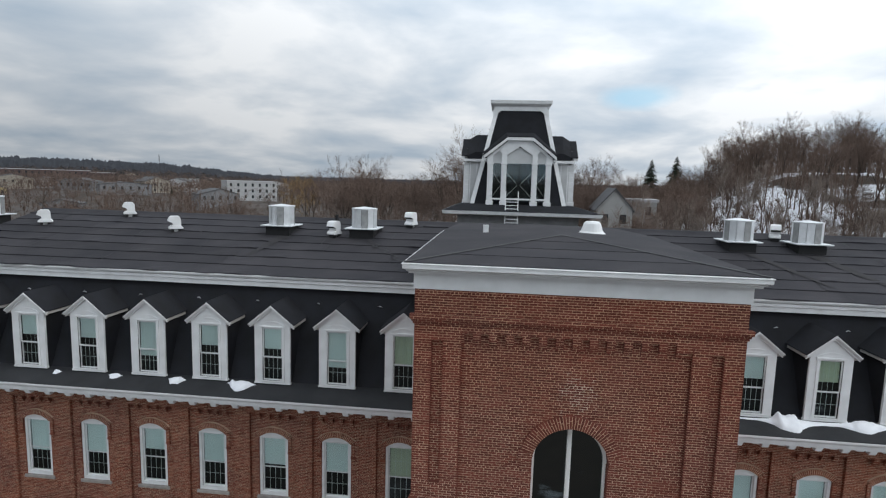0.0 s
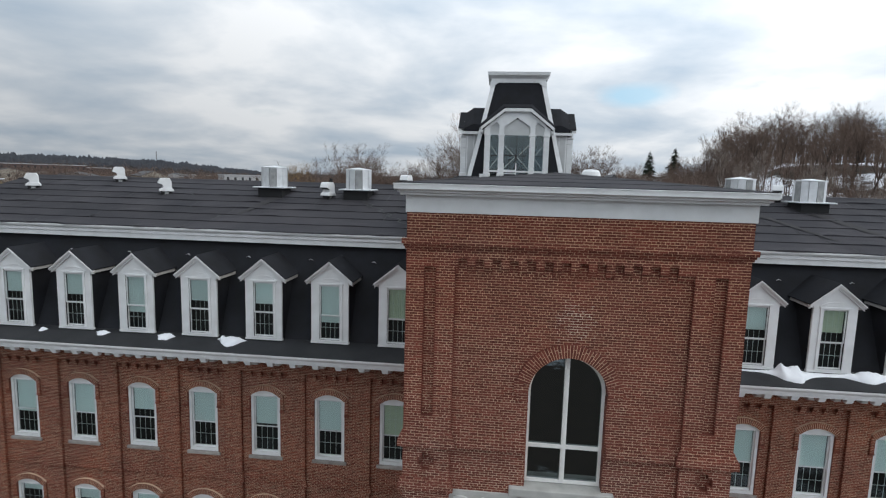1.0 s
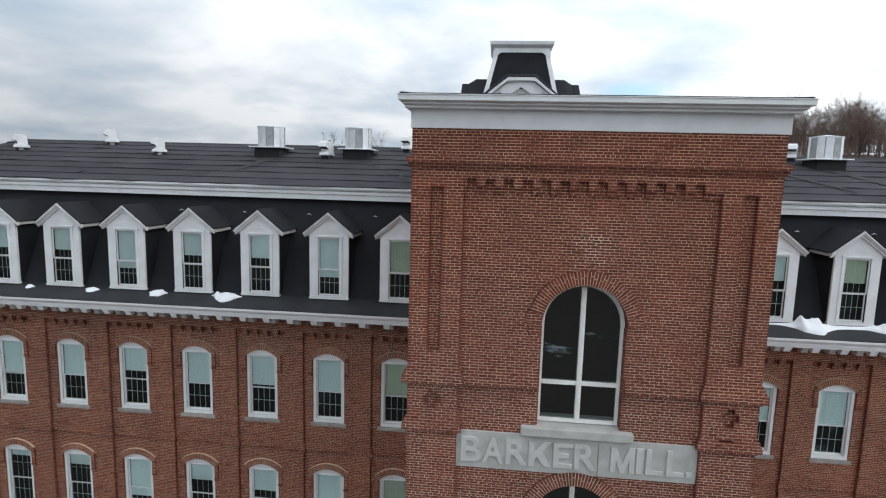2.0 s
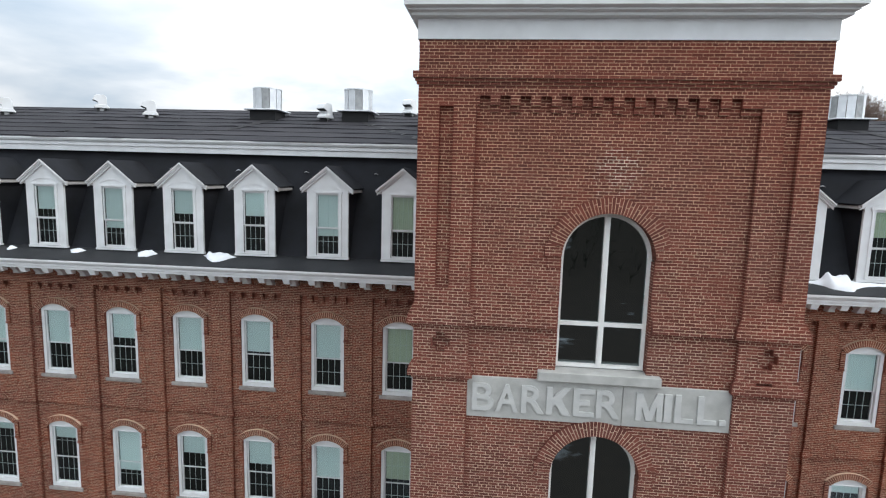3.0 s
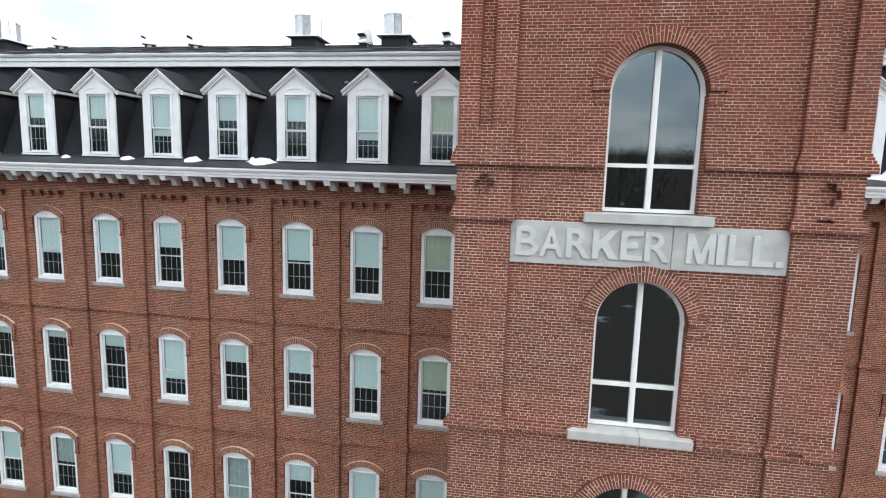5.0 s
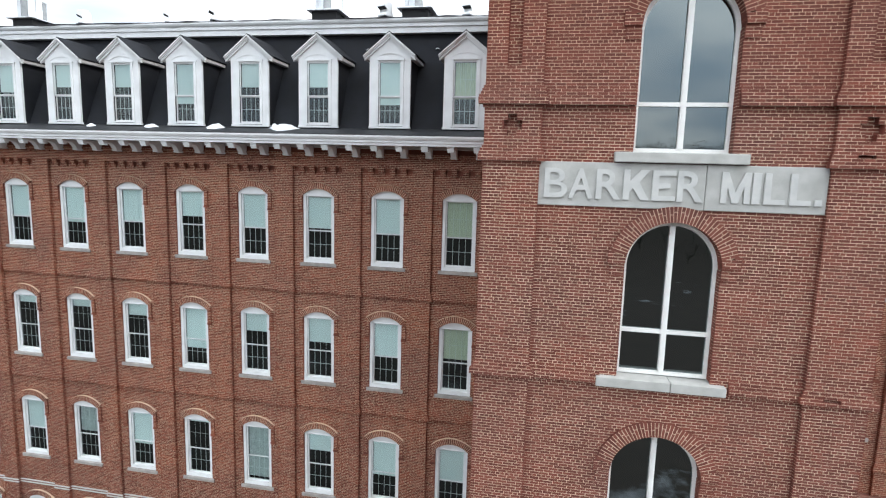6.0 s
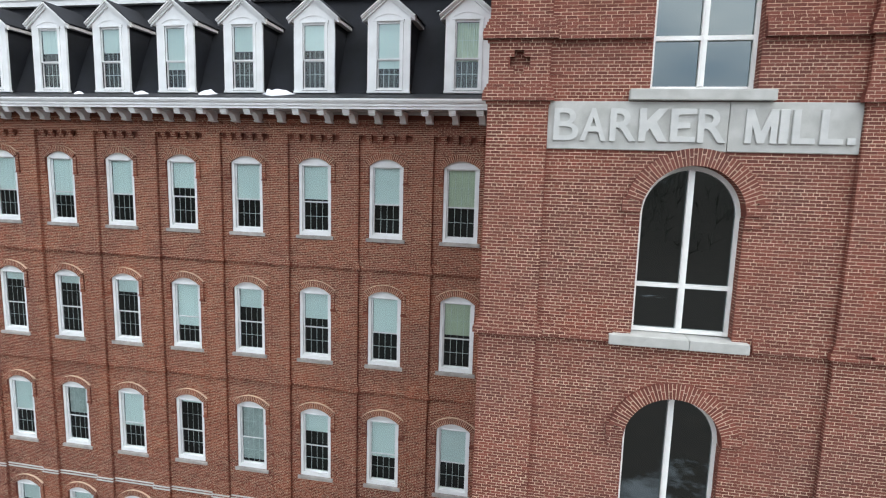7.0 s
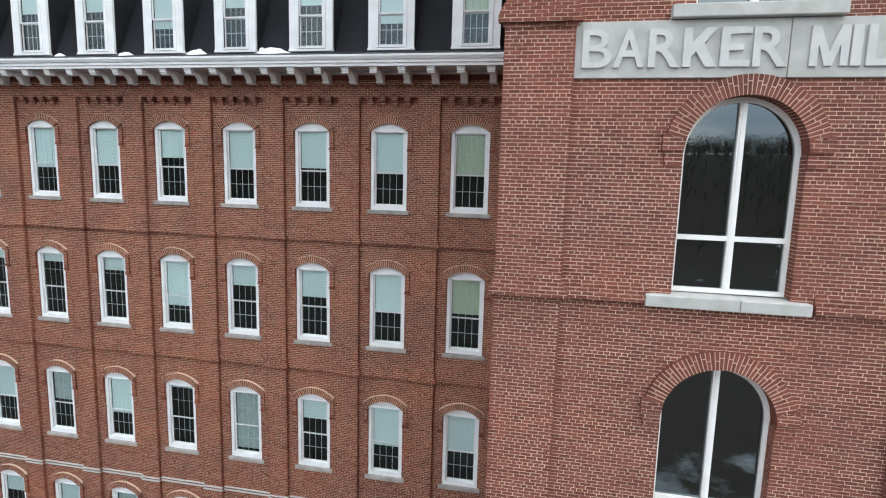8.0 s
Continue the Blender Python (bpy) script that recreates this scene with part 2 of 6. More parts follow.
def prism(bm, profile, a, b, axis="x"):
    """A closed profile drawn in the two other axes, run from a to b along axis."""
    def at(p, s):
        return {"x": (s, p[0], p[1]), "y": (p[0], s, p[1]), "z": (p[0], p[1], s)}[axis]
    u = [bm.verts.new(at(p, a)) for p in profile]
    w = [bm.verts.new(at(p, b)) for p in profile]
    n = len(profile)
    for i in range(n):
        bm.faces.new((u[i], u[(i + 1) % n], w[(i + 1) % n], w[i]))
    bm.faces.new(u[::-1])
    bm.faces.new(w)


def mesh_of(name, bm, mat, bevel=0.0, smooth=False):
    if bevel:
        bmesh.ops.bevel(bm, geom=list(bm.edges), offset=bevel, segments=1, affect='EDGES')
    bmesh.ops.recalc_face_normals(bm, faces=bm.faces)
    me = bpy.data.meshes.new(name)
    bm.to_mesh(me)
    bm.free()
    me.materials.append(mat)
    if smooth:
        me.shade_smooth()
    return me


def part(name, bm, mat, parent=None, label="", bevel=0.0, smooth=False):
    """One mesh object, under a thing or a part when given."""
    ob = new(name, mesh_of(name, bm, mat, bevel, smooth))
    ob.parent = parent
    if label:
        tagged(ob, label)
    return ob


def share(name, me, parent, label=""):
    ob = new(name, me)
    ob.parent = parent
    if label:
        tagged(ob, label)
    return ob


def thing(name, x, y, z, label, category, group="", kind="", rz=0.0):
    e = new(name)
    e.matrix_world = pose(x, y, z, 0, 0, rz)
    return tagged(e, label, category, group, kind)


def raw(name, verts, faces, mat, parent=None, kind="", label=""):
    me = bpy.data.meshes.new(name)
    me.from_pydata(verts, [], faces)
    me.materials.append(mat)
    me.update()
    ob = new(name, me)
    ob.parent = parent
    if kind or label:
        tagged(ob, label, kind=kind)
    return ob


COURSE, LONG, JOINT = 0.0627, 0.203, 0.0112
BOXF = np.array([[0, 1, 5, 4], [1, 2, 6, 5], [3, 0, 4, 7], [4, 5, 6, 7], [3, 2, 1, 0]])


class Masonry:
    """Gathers bricks (each a small five-sided block) and the mortar bed behind them."""

    def __init__(self, proud=0.005, joint=JOINT):
        self.joint = joint
        self.blocks, self.bed, self.proud = [], [], proud
        self.rng = np.random.default_rng(7)

    def lay(self, spans, z0, z1, origin, along, out, seed=0, header=7, depth=0.03, bed=True):
        """Courses from z0 to z1 on the plane through origin; spans(z) gives the solid stretches along it."""
        o, u, n = (np.array(v, float) for v in (origin, along, out))
        i0, i1 = int(round(z0 / COURSE)), int(round(z1 / COURSE))
        for i in range(i0, i1):
            za, zb = i * COURSE, (i + 1) * COURSE
            head = (i % header) == 3
            step = LONG / 2 if head else LONG
            shift = (0.25 if head else (0.5 if i % 2 else 0.0)) * LONG + seed
            for a, b in spans((za + zb) / 2):
                if b - a < 0.01:
                    continue
                if bed:
                    c, e = a + 0.006, b - 0.006
                    self.bed.append([o + u * c + np.array((0, 0, za)), o + u * e + np.array((0, 0, za)), o + u * e + np.array((0, 0, zb)), o + u * c + np.array((0, 0, zb))])
                # joints inside the stretch; no slivers at its ends
                k0, k1 = math.ceil((a + 0.045 - shift) / step), math.floor((b - 0.045 - shift) / step)
                cuts = [a] + [k * step + shift for k in range(k0, k1 + 1)] + [b]
                for p, q in zip(cuts, cuts[1:]):
                    w = np.clip(self.rng.normal(0, 0.0018, 5), -0.004, 0.004)
                    pr = self.proud + 0.6 * w[0]
                    p2, q2 = (p + (self.joint / 2 if p > a else 0) + w[1], q - (self.joint / 2 if q < b else 0) + w[2])
                    lo, hi = np.array((0, 0, za + self.joint / 2 + w[3] * 0.7)), np.array((0, 0, zb - self.joint / 2 + w[4] * 0.7))
                    f, g0 = n * pr, n * (pr - depth)
                    self.blocks.append([o + u * p2 + lo + f, o + u * q2 + lo + f, o + u * q2 + lo + g0, o + u * p2 + lo + g0,
                                        o + u * p2 + hi + f, o + u * q2 + hi + f, o + u * q2 + hi + g0, o + u * p2 + hi + g0])

    def ring(self, cx, cz, r0, r1, a0, a1, y, deep, split=True, proud=0.0, joint=0.0135):
        """A brick arch: wedge-shaped blocks fanned about (cx, cz), their faces on the plane y, running deep back;
        a mortar fillet weathers its outer edge back to the wall."""
        rm = (r0 + r1) / 2
        n = max(3, int(round(abs(a1 - a0) * rm / 0.069)))
        da = (a1 - a0) / n
        for i in range(n):
            lo, hi = a0 + i * da, a0 + (i + 1) * da
            pieces = [(r0, r1)]
            if split:
                c = r0 + (r1 - r0) * (0.5 if i % 2 else 0.66)
                pieces = [(r0, c), (c, r1)] if i % 3 else [(r0, r1)]
            for ra, rb in pieces:
                g = joint / 2
                ga, gb = g / ra, g / rb
                pr = float(np.clip(self.rng.normal(0, 0.0015), -0.003, 0.003))
                P = lambda r, a, yy: np.array((cx + r * math.sin(a), yy, cz + r * math.cos(a)))
                s = 1 if da > 0 else -1
                self.blocks.append([P(ra + g, lo + s * ga, y + pr), P(ra + g, hi - s * ga, y + pr), P(ra + g, hi - s * ga, y + deep), P(ra + g, lo + s * ga, y + deep),
                                    P(rb - g, lo + s * gb, y + pr), P(rb - g, hi - s * gb, y + pr), P(rb - g, hi - s * gb, y + deep), P(rb - g, lo + s * gb, y + deep)])
            P = lambda r, a, yy: np.array((cx + r * math.sin(a), yy, cz + r * math.cos(a)))
            yb = y + 0.0055
            self.bed.append([P(r0 + 0.006, lo, yb), P(r0 + 0.006, hi, yb), P(r1 - 0.008, hi, yb), P(r1 - 0.008, lo, yb)])
            self.bed.append([P(r0 + 0.014, lo, yb), P(r0 + 0.014, hi, yb), P(r0 + 0.014, hi, y + deep), P(r0 + 0.014, lo, y + deep)])
            if proud:
                self.bed.append([P(r1 - 0.004, lo, y + 0.006), P(r1 - 0.004, hi, y + 0.006), P(r1 + 0.006, hi, y + proud), P(r1 + 0.006, lo, y + proud)])

    def band(self, x0, x1, y, rows, seed=0.0):
        """Courses that step out from the plane y: rows of (z, how far out), each one course high, with headers or stretchers."""
        for j, (z, outw) in enumerate(rows):
            zc = round(z / COURSE) * COURSE
            f = y - outw
            e0, e1 = x0, x1
            self.bed.append([np.array(p) for p in ((e0 + 0.006, f, zc), (e1 - 0.006, f, zc), (e1 - 0.006, f, zc + COURSE), (e0 + 0.006, f, zc + COURSE))])
            g = f + 0.003
            self.blocks.append([np.array(p) for p in ((e0, g, zc), (e1, g, zc), (e1, y + 0.02, zc), (e0, y + 0.02, zc), (e0, g, zc + COURSE), (e1, g, zc + COURSE), (e1, y + 0.02, zc + COURSE), (e0, y + 0.02, zc + COURSE))])
            self.lay(lambda zz: [(e0 - 0.004, e1 + 0.004)], zc, zc + COURSE, (0, f, 0), (1, 0, 0), (0, -1, 0), seed + 0.06 * j, header=7 if j % 2 else 1000, depth=outw + 0.03, bed=False)

    def finish(self, wall, brick_mat, bed_mat, near=None, limit=300):
        """Blocks inside near become bricks of their own, the rest one mesh; the bed is one mesh."""
        b = np.array(self.blocks)
        c = b.mean(axis=1)
        single = np.zeros(len(b), bool)
        if near is not None:
            lo, hi = np.array(near[0]), np.array(near[1])
            idx = np.where(np.all((c > lo) & (c < hi), axis=1))[0][:limit]
            single[idx] = True
        rest = b[~single]
        faces = (np.arange(len(rest))[:, None, None] * 8 + BOXF[None]).reshape(-1, 4)
        raw("brickwork", rest.reshape(-1, 3).tolist(), faces.tolist(), brick_mat, wall, "stuff")
        q = np.array(self.bed)
        raw("mortar_bed", q.reshape(-1, 3).tolist(), (np.arange(len(q))[:, None] * 4 + np.arange(4)[None]).tolist(), bed_mat, wall)
        cache = {}
        for k in np.where(single)[0]:
            p = b[k]
            size = p.max(axis=0) - p.min(axis=0)
            key = tuple(np.round(size / 0.004).astype(int))
            if key not in cache:
                me = bpy.data.meshes.new("brick")
                me.from_pydata((p - p.mean(axis=0)).tolist(), [], BOXF.tolist())
                me.materials.append(brick_mat)
                cache[key] = me
            ob = new("brick", cache[key])
            ob.location = p.mean(axis=0)
            ob.parent = wall


def minus(spans, a, b):
    """The stretches left when a to b is cut out."""
    res = []
    for p, q in spans:
        if b <= p or a >= q:
            res.append((p, q))
            continue
        if a > p:
            res.append((p, a))
        if b < q:
            res.append((b, q))
    return res


# ---- plan, in metres: tower front on y = 0, wings set back ----
HALF = 3.85
PANEL_Y, PANEL_X = 0.11, 2.69
WIN_X = 0.05
ARCHES = ((19.62, 21.97), (14.98, 17.31), (10.20, 12.80))
WALL_Y, PIER_Y = 7.68, 7.56
LEFT_WINDOWS = [-5.48 - 2.649 * k for k in range(9)]
RIGHT_WINDOWS = [7.51 + 2.59 * k for k in range(-1, 5)]
LEFT_DORMERS = [-5.385 - 2.632 * k for k in range(9)]
RIGHT_DORMERS = [7.45 + 2.58 * k for k in range(-1, 5)]
LEFT_END, RIGHT_END = -28.0, 19.2
SILLS = (15.46, 10.80, 6.11, 1.42)


def far_brick():
    """Brickwork for sides that are never seen close: courses as a pattern in the material."""
    m = bpy.data.materials.new("plain_brick")
    m.use_nodes = True
    t = m.node_tree
    b = t.nodes["Principled BSDF"]
    b.inputs["Roughness"].default_value = 0.9
    g = t.nodes.new("ShaderNodeNewGeometry")
    s = t.nodes.new("ShaderNodeSeparateXYZ")
    wire(t, g.outputs["Position"], s.inputs[0])
    a = t.nodes.new("ShaderNodeMath"); a.operation = 'ADD'
    wire(t, s.outputs[0], a.inputs[0]); wire(t, s.outputs[1], a.inputs[1])
    c = t.nodes.new("ShaderNodeCombineXYZ")
    wire(t, a.outputs[0], c.inputs[0]); wire(t, s.outputs[2], c.inputs[1])
    k = t.nodes.new("ShaderNodeTexBrick")
    k.inputs["Scale"].default_value = 1.0
    k.inputs["Brick Width"].default_value, k.inputs["Row Height"].default_value = LONG, COURSE
    k.inputs["Mortar Size"].default_value = 0.006
    k.inputs["Color1"].default_value = (0.25, 0.088, 0.062, 1)
    k.inputs["Color2"].default_value = (0.17, 0.06, 0.046, 1)
    k.inputs["Mortar"].default_value = (0.36, 0.24, 0.18, 1)
    wire(t, c.outputs[0], k.inputs["Vector"])
    wire(t, k.outputs["Color"], b.inputs["Base Color"])
    return m


PLAIN = far_brick()


def core(m, x0, x1, y0, y1, z0, z1):
    """A solid brick-coloured body behind the laid bricks."""
    m.blocks.append([np.array(p) for p in ((x0, y0, z0), (x1, y0, z0), (x1, y1, z0), (x0, y1, z0), (x0, y0, z1), (x1, y0, z1), (x1, y1, z1), (x0, y1, z1))])


def courses(base, *outs):
    """Rows for Masonry.band: one course each, from base up, with how far each stands out."""
    z0 = round(base / COURSE) * COURSE
    return [(z0 + i * COURSE, o) for i, o in enumerate(outs)]


# ---- the tower wall ----
tower = thing("tower_wall", 0, 0, 0, "red brick tower front with pale mortar, piers and corbelled bands", "brick wall", kind="structure")


def build_tower_wall():
    m = Masonry()
    low = 9.2
    cross = (-3.28, 3.26)
    CROSS_Z = (round(20.11 / COURSE - 0.5) + 0.5) * COURSE

    def front(z):
        s = [(-HALF, HALF)]
        if z > 25.13:
            return s
        s = minus(s, -PANEL_X, PANEL_X)
        if 21.26 < z < 24.93:
            s = minus(minus(s, -3.42, -3.14), 3.12, 3.40)
        for c in cross:
            d = abs(z - CROSS_Z)
            if d < 1.2 * COURSE:
                s = minus(s, c - 0.20, c + 0.20)
            elif d < 3.2 * COURSE:
                s = minus(s, c - 0.09, c + 0.09)
        if abs(z - 19.594) < 0.03:
            s = minus(s, 3.05, 3.36)
        return s

    for k in (-1, 1):
        core(m, *sorted((k * (HALF - 0.002), k * 3.45)), 0.012, 0.15, low, 26.2)
    m.lay(front, low, 26.2, (0, 0, 0), (1, 0, 0), (0, -1, 0))

    def back(z):
        if z > 25.13 or 18.50 < z < 19.40:
            return []
        s = [(-PANEL_X, PANEL_X)]
        for bottom, spring in ARCHES:
            if bottom - 0.06 < z < spring:
                s = minus(s, WIN_X - 0.92, WIN_X + 0.92)
            elif spring <= z < spring + 1.05:
                h = math.sqrt(1.05 ** 2 - (z - spring) ** 2)
                s = minus(s, WIN_X - h, WIN_X + h)
        return s

    m.lay(back, low, 25.2, (0, PANEL_Y, 0), (1, 0, 0), (0, -1, 0), seed=0.09)
    # sides of the recessed panel and floors of the slots and crosses
    m.lay(lambda z: [(0, PANEL_Y)], low, 25.13, (-PANEL_X, 0, 0), (0, 1, 0), (1, 0, 0))
    m.lay(lambda z: [(0, PANEL_Y)], low, 25.13, (PANEL_X, 0, 0), (0, 1, 0), (-1, 0, 0))
    for a, b in ((-3.42, -3.14), (3.12, 3.40)):
        m.lay(lambda z: [(a, b)], 21.26, 24.93, (0, PANEL_Y, 0), (1, 0, 0), (0, -1, 0), seed=0.03)
        m.lay(lambda z: [(0, PANEL_Y)], 21.26, 24.93, (a, 0, 0), (0, 1, 0), (1, 0, 0))
        m.lay(lambda z: [(0, PANEL_Y)], 21.26, 24.93, (b, 0, 0), (0, 1, 0), (-1, 0, 0))
        core(m, a - 0.02, b + 0.02, 0.004, PANEL_Y, 24.93, 25.0)
        core(m, a - 0.02, b + 0.02, 0.006, PANEL_Y + 0.02, 21.17, 21.28)
    for c in cross:
        m.lay(lambda z: [(c - 0.2, c + 0.2)], 19.80, 20.42, (0, 0.15, 0), (1, 0, 0), (0, -1, 0))
        # solid brick round the plus-shaped recess
        for k in (-1, 1):
            for u0, u1, w0, w1 in ((0.2, 0.32, -3.6, 3.6), (0.09, 0.2, 1.5, 3.6), (0.09, 0.2, -3.6, -1.5)):
                core(m, *sorted((c + k * u0, c + k * u1)), 0.004, 0.17, CROSS_Z + w0 * COURSE, CROSS_Z + w1 * COURSE)
            core(m, c - 0.32, c + 0.32, 0.004, 0.17, *sorted((CROSS_Z + k * 3.5 * COURSE, CROSS_Z + k * 4.4 * COURSE)))
    core(m, 3.05, 3.36, 0.07, 0.12, 19.55, 19.7)
    # corbel table under the top panel: square blocks with gaps
    core(m, -PANEL_X, PANEL_X, 0.004, PANEL_Y, 25.13, 25.2)
    for k in range(14):
        a, b = -2.815 + 0.395 * k, -2.62 + 0.395 * k
        a, b = max(a, -PANEL_X), (PANEL_X if k == 13 else b)
        z0 = round(24.93 / COURSE) * COURSE
        core(m, a, b, 0.005, PANEL_Y + 0.01, z0, 25.16)
        m.lay(lambda z: [(a, b)], 24.93, 25.15, (0, 0, 0), (1, 0, 0), (0, -1, 0), seed=0.05, header=2)
        # the lower half of each block steps back
        core(m, a, b, 0.062, PANEL_Y + 0.01, z0 - 2 * COURSE, z0)
        m.lay(lambda z: [(a, b)], z0 - 2 * COURSE, z0, (0, 0.058, 0), (1, 0, 0), (0, -1, 0), seed=0.05, header=2)
    # arches with shoulders
    for bottom, spring in ARCHES:
        m.ring(WIN_X, spring, 0.92, 1.25, -1.33, 1.33, PANEL_Y - 0.085, 0.48)
        for s in (-1, 1):
            # coursed springers below the last wedge, then a smaller block set back
            def springer(z, s=s, spring=spring):
                u = max(0.0, z - spring)
                near = max(math.sqrt(max(0.0, 0.925 ** 2 - u * u)), 4.07 * u)
                return [tuple(sorted((WIN_X + s * near, WIN_X + s * 1.265)))] if near < 1.24 else []

            m.lay(springer, spring + 0.03, spring + 0.34, (0, PANEL_Y - 0.082, 0), (1, 0, 0), (0, -1, 0), header=3, depth=0.09)
            for k in range(4):
                z = spring + 0.03 + 0.065 * k
                for p, q in springer(z + 0.06):
                    core(m, p + 0.004, q - 0.004, PANEL_Y - 0.075, PANEL_Y + 0.3, z, z + 0.067)
            m.ring(WIN_X, spring, 0.922, 1.0, *((1.33, math.pi / 2) if s > 0 else (-math.pi / 2, -1.33)), PANEL_Y - 0.03, 0.43, split=False)
            a2, b2 = sorted((WIN_X + s * 0.925, WIN_X + s * 1.215))
            core(m, a2, b2, PANEL_Y - 0.022, PANEL_Y + 0.05, spring - 0.22, spring + 0.03)
            m.lay(lambda z: [(a2, b2)], spring - 0.22, spring + 0.03, (0, PANEL_Y - 0.026, 0), (1, 0, 0), (0, -1, 0), header=2)
            # brick jambs
            m.lay(lambda z: [(0, 0.40)], bottom, spring, (WIN_X + s * 0.92, PANEL_Y, 0), (0, 1, 0), (-s, 0, 0), header=2)
    # projecting bands
    for z, o in courses(25.33, 0.03, 0.06, 0.10, 0.10):
        m.band(-HALF - o, HALF + o, 0, ((z, o),))
    b_rows = courses(20.42, 0.03, 0.12, 0.12, 0.11, 0.08, 0.055, 0.028)
    for rows, stop in ((b_rows, 0.95), (courses(14.73, 0.03, 0.11, 0.11, 0.07, 0.035), 1.27)):
        for z, o in rows:
            m.band(-HALF - o, -PANEL_X + o, 0, ((z, o),))
            if stop > 1 and 14.85 < z < 14.90:
                m.band(PANEL_X - o, 2.98, 0, ((z, o),))
                m.band(3.30, HALF + o, 0, ((z, o),))
            else:
                m.band(PANEL_X - o, HALF + o, 0, ((z, o),))
            m.band(-PANEL_X, WIN_X - stop, PANEL_Y, ((z, o),))
            m.band(WIN_X + stop, PANEL_X, PANEL_Y, ((z, o),))
    for i, (z, o) in enumerate(courses(19.32, 0.03, 0.10, 0.10, 0.08, 0.06, 0.03)):
        m.band(-HALF - o, -PANEL_X + o, 0, ((z, o),))
        if i == 4:
            m.band(PANEL_X - o, 3.05, 0, ((z, o),))
            m.band(3.36, HALF + o, 0, ((z, o),))
        else:
            m.band(PANEL_X - o, HALF + o, 0, ((z, o),))
    m.finish(tower, BRICK, MORTAR, near=((-2.6, -0.2, 15.9), (-0.9, 0.2, 18.5)))
    part("side_wall", boxes((-HALF + 0.005, -3.5, 0.14, PIER_Y, 0, 26.2)), PLAIN, tower)
    part("side_wall", boxes((3.5, HALF - 0.005, 0.14, PIER_Y, 0, 26.2)), PLAIN, tower)
    part("lower_wall", boxes((-HALF + 0.005, HALF - 0.005, 0.012, 0.14, 0, low)), PLAIN, tower)
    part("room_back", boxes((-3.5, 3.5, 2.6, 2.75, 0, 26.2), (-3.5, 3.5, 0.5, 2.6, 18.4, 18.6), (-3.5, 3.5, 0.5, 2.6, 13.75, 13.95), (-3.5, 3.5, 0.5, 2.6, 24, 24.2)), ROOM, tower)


build_tower_wall()


def loft(levels, back):
    """A moulding that runs round three sides: levels of (half width, front y, z)."""
    bm = bmesh.new()
    rings = [[bm.verts.new(p) for p in ((-h, back, z), (-h, y, z), (h, y, z), (h, back, z))] for h, y, z in levels]
    for a, b in zip(rings, rings[1:]):
        for i in range(4):
            bm.faces.new((a[i], a[(i + 1) % 4], b[(i + 1) % 4], b[i]))
    bm.faces.new(rings[-1])
    bm.faces.new(rings[0][::-1])
    return bm


tower_cornice = thing("tower_cornice", 0, 0, 0, "white painted wooden cornice crowning the brick tower", "cornice", kind="structure")
part("frieze", loft(((3.88, -0.035, 26.19), (3.88, -0.035, 26.58), (3.93, -0.10, 26.62), (3.97, -0.14, 26.62)), 8.8), WHITE, tower_cornice)
part("gutter_moulding", loft(((3.97, -0.15, 26.585), (3.985, -0.21, 26.59), (3.985, -0.21, 26.635), (4.02, -0.28, 26.655), (4.03, -0.31, 26.66), (4.03, -0.31, 26.70), (4.075, -0.38, 26.705), (4.10, -0.42, 26.725), (4.10, -0.42, 26.825), (4.12, -0.44, 26.83), (4.12, -0.44, 26.845), (4.08, -0.38, 26.85)), 8.9), WHITE, tower_cornice)


def build_tower_roof():
    roof = thing("tower_roof", 0, 0, 0, "low hipped tower roof of dark grey felt strips", "roof", kind="structure")
    ez, az, h = 26.862, 27.24, 4.08
    apex, tail = (0.0, 4.0, az), (0.0, 16.5, 26.66)
    fl, fr, bl, br = (-h, -0.36, ez), (h, -0.36, ez), (-h, 16.5, 26.60), (h, 16.5, 26.60)
    for nm, k in (("left_slope", -1), ("right_slope", 1)):
        q = [(k * h, -0.36, ez), apex, (0.0, 9.0, 27.04), (k * h, 9.0, ez), tail, (k * h, 16.5, 26.60)]
        f = [(0, 1, 2, 3), (3, 2, 4, 5)]
        raw(nm, q, f if k < 0 else [g[::-1] for g in f], ROOFING, roof)
    raw("front_bed", [fl, fr, apex], [(0, 1, 2)], SEAM, roof)
    # the front slope is laid in long strips
    n = 4
    for i in range(n):
        a, b = i / n, (i + 1) / n - 0.012
        L = lambda s: Vector(fl).lerp(Vector(apex), s)
        R = lambda s: Vector(fr).lerp(Vector(apex), s)
        up = Vector((0, 0, 0.012))
        q = [L(a) + up, R(a) + up, R(b) + up * 0.6, L(b) + up * 0.6, L(a), R(a)]
        raw("felt_strip", [tuple(p) for p in q], [(0, 1, 2, 3), (4, 5, 1, 0)], ROOFING, roof)
    # felt caps along the two hips
    for side in (fl, fr):
        bm = bmesh.new()
        d = Vector(apex) - Vector(side)
        w = Vector((d.y, -d.x, 0)).normalized() * 0.07
        q = [Vector(side) - w, Vector(side) + w, Vector(apex) + w, Vector(apex) - w]
        vs = [bm.verts.new(p + Vector((0, 0, 0.022))) for p in q]
        bm.faces.new(vs)
        part("hip_cap", bm, SEAM, roof)
    part("upstand", boxes((-h + 0.02, -h + 0.1, 7.4, 16.4, 24.3, 26.6), (h - 0.1, h - 0.02, 7.4, 16.4, 24.3, 26.6)), ROOFING, roof)


build_tower_roof()


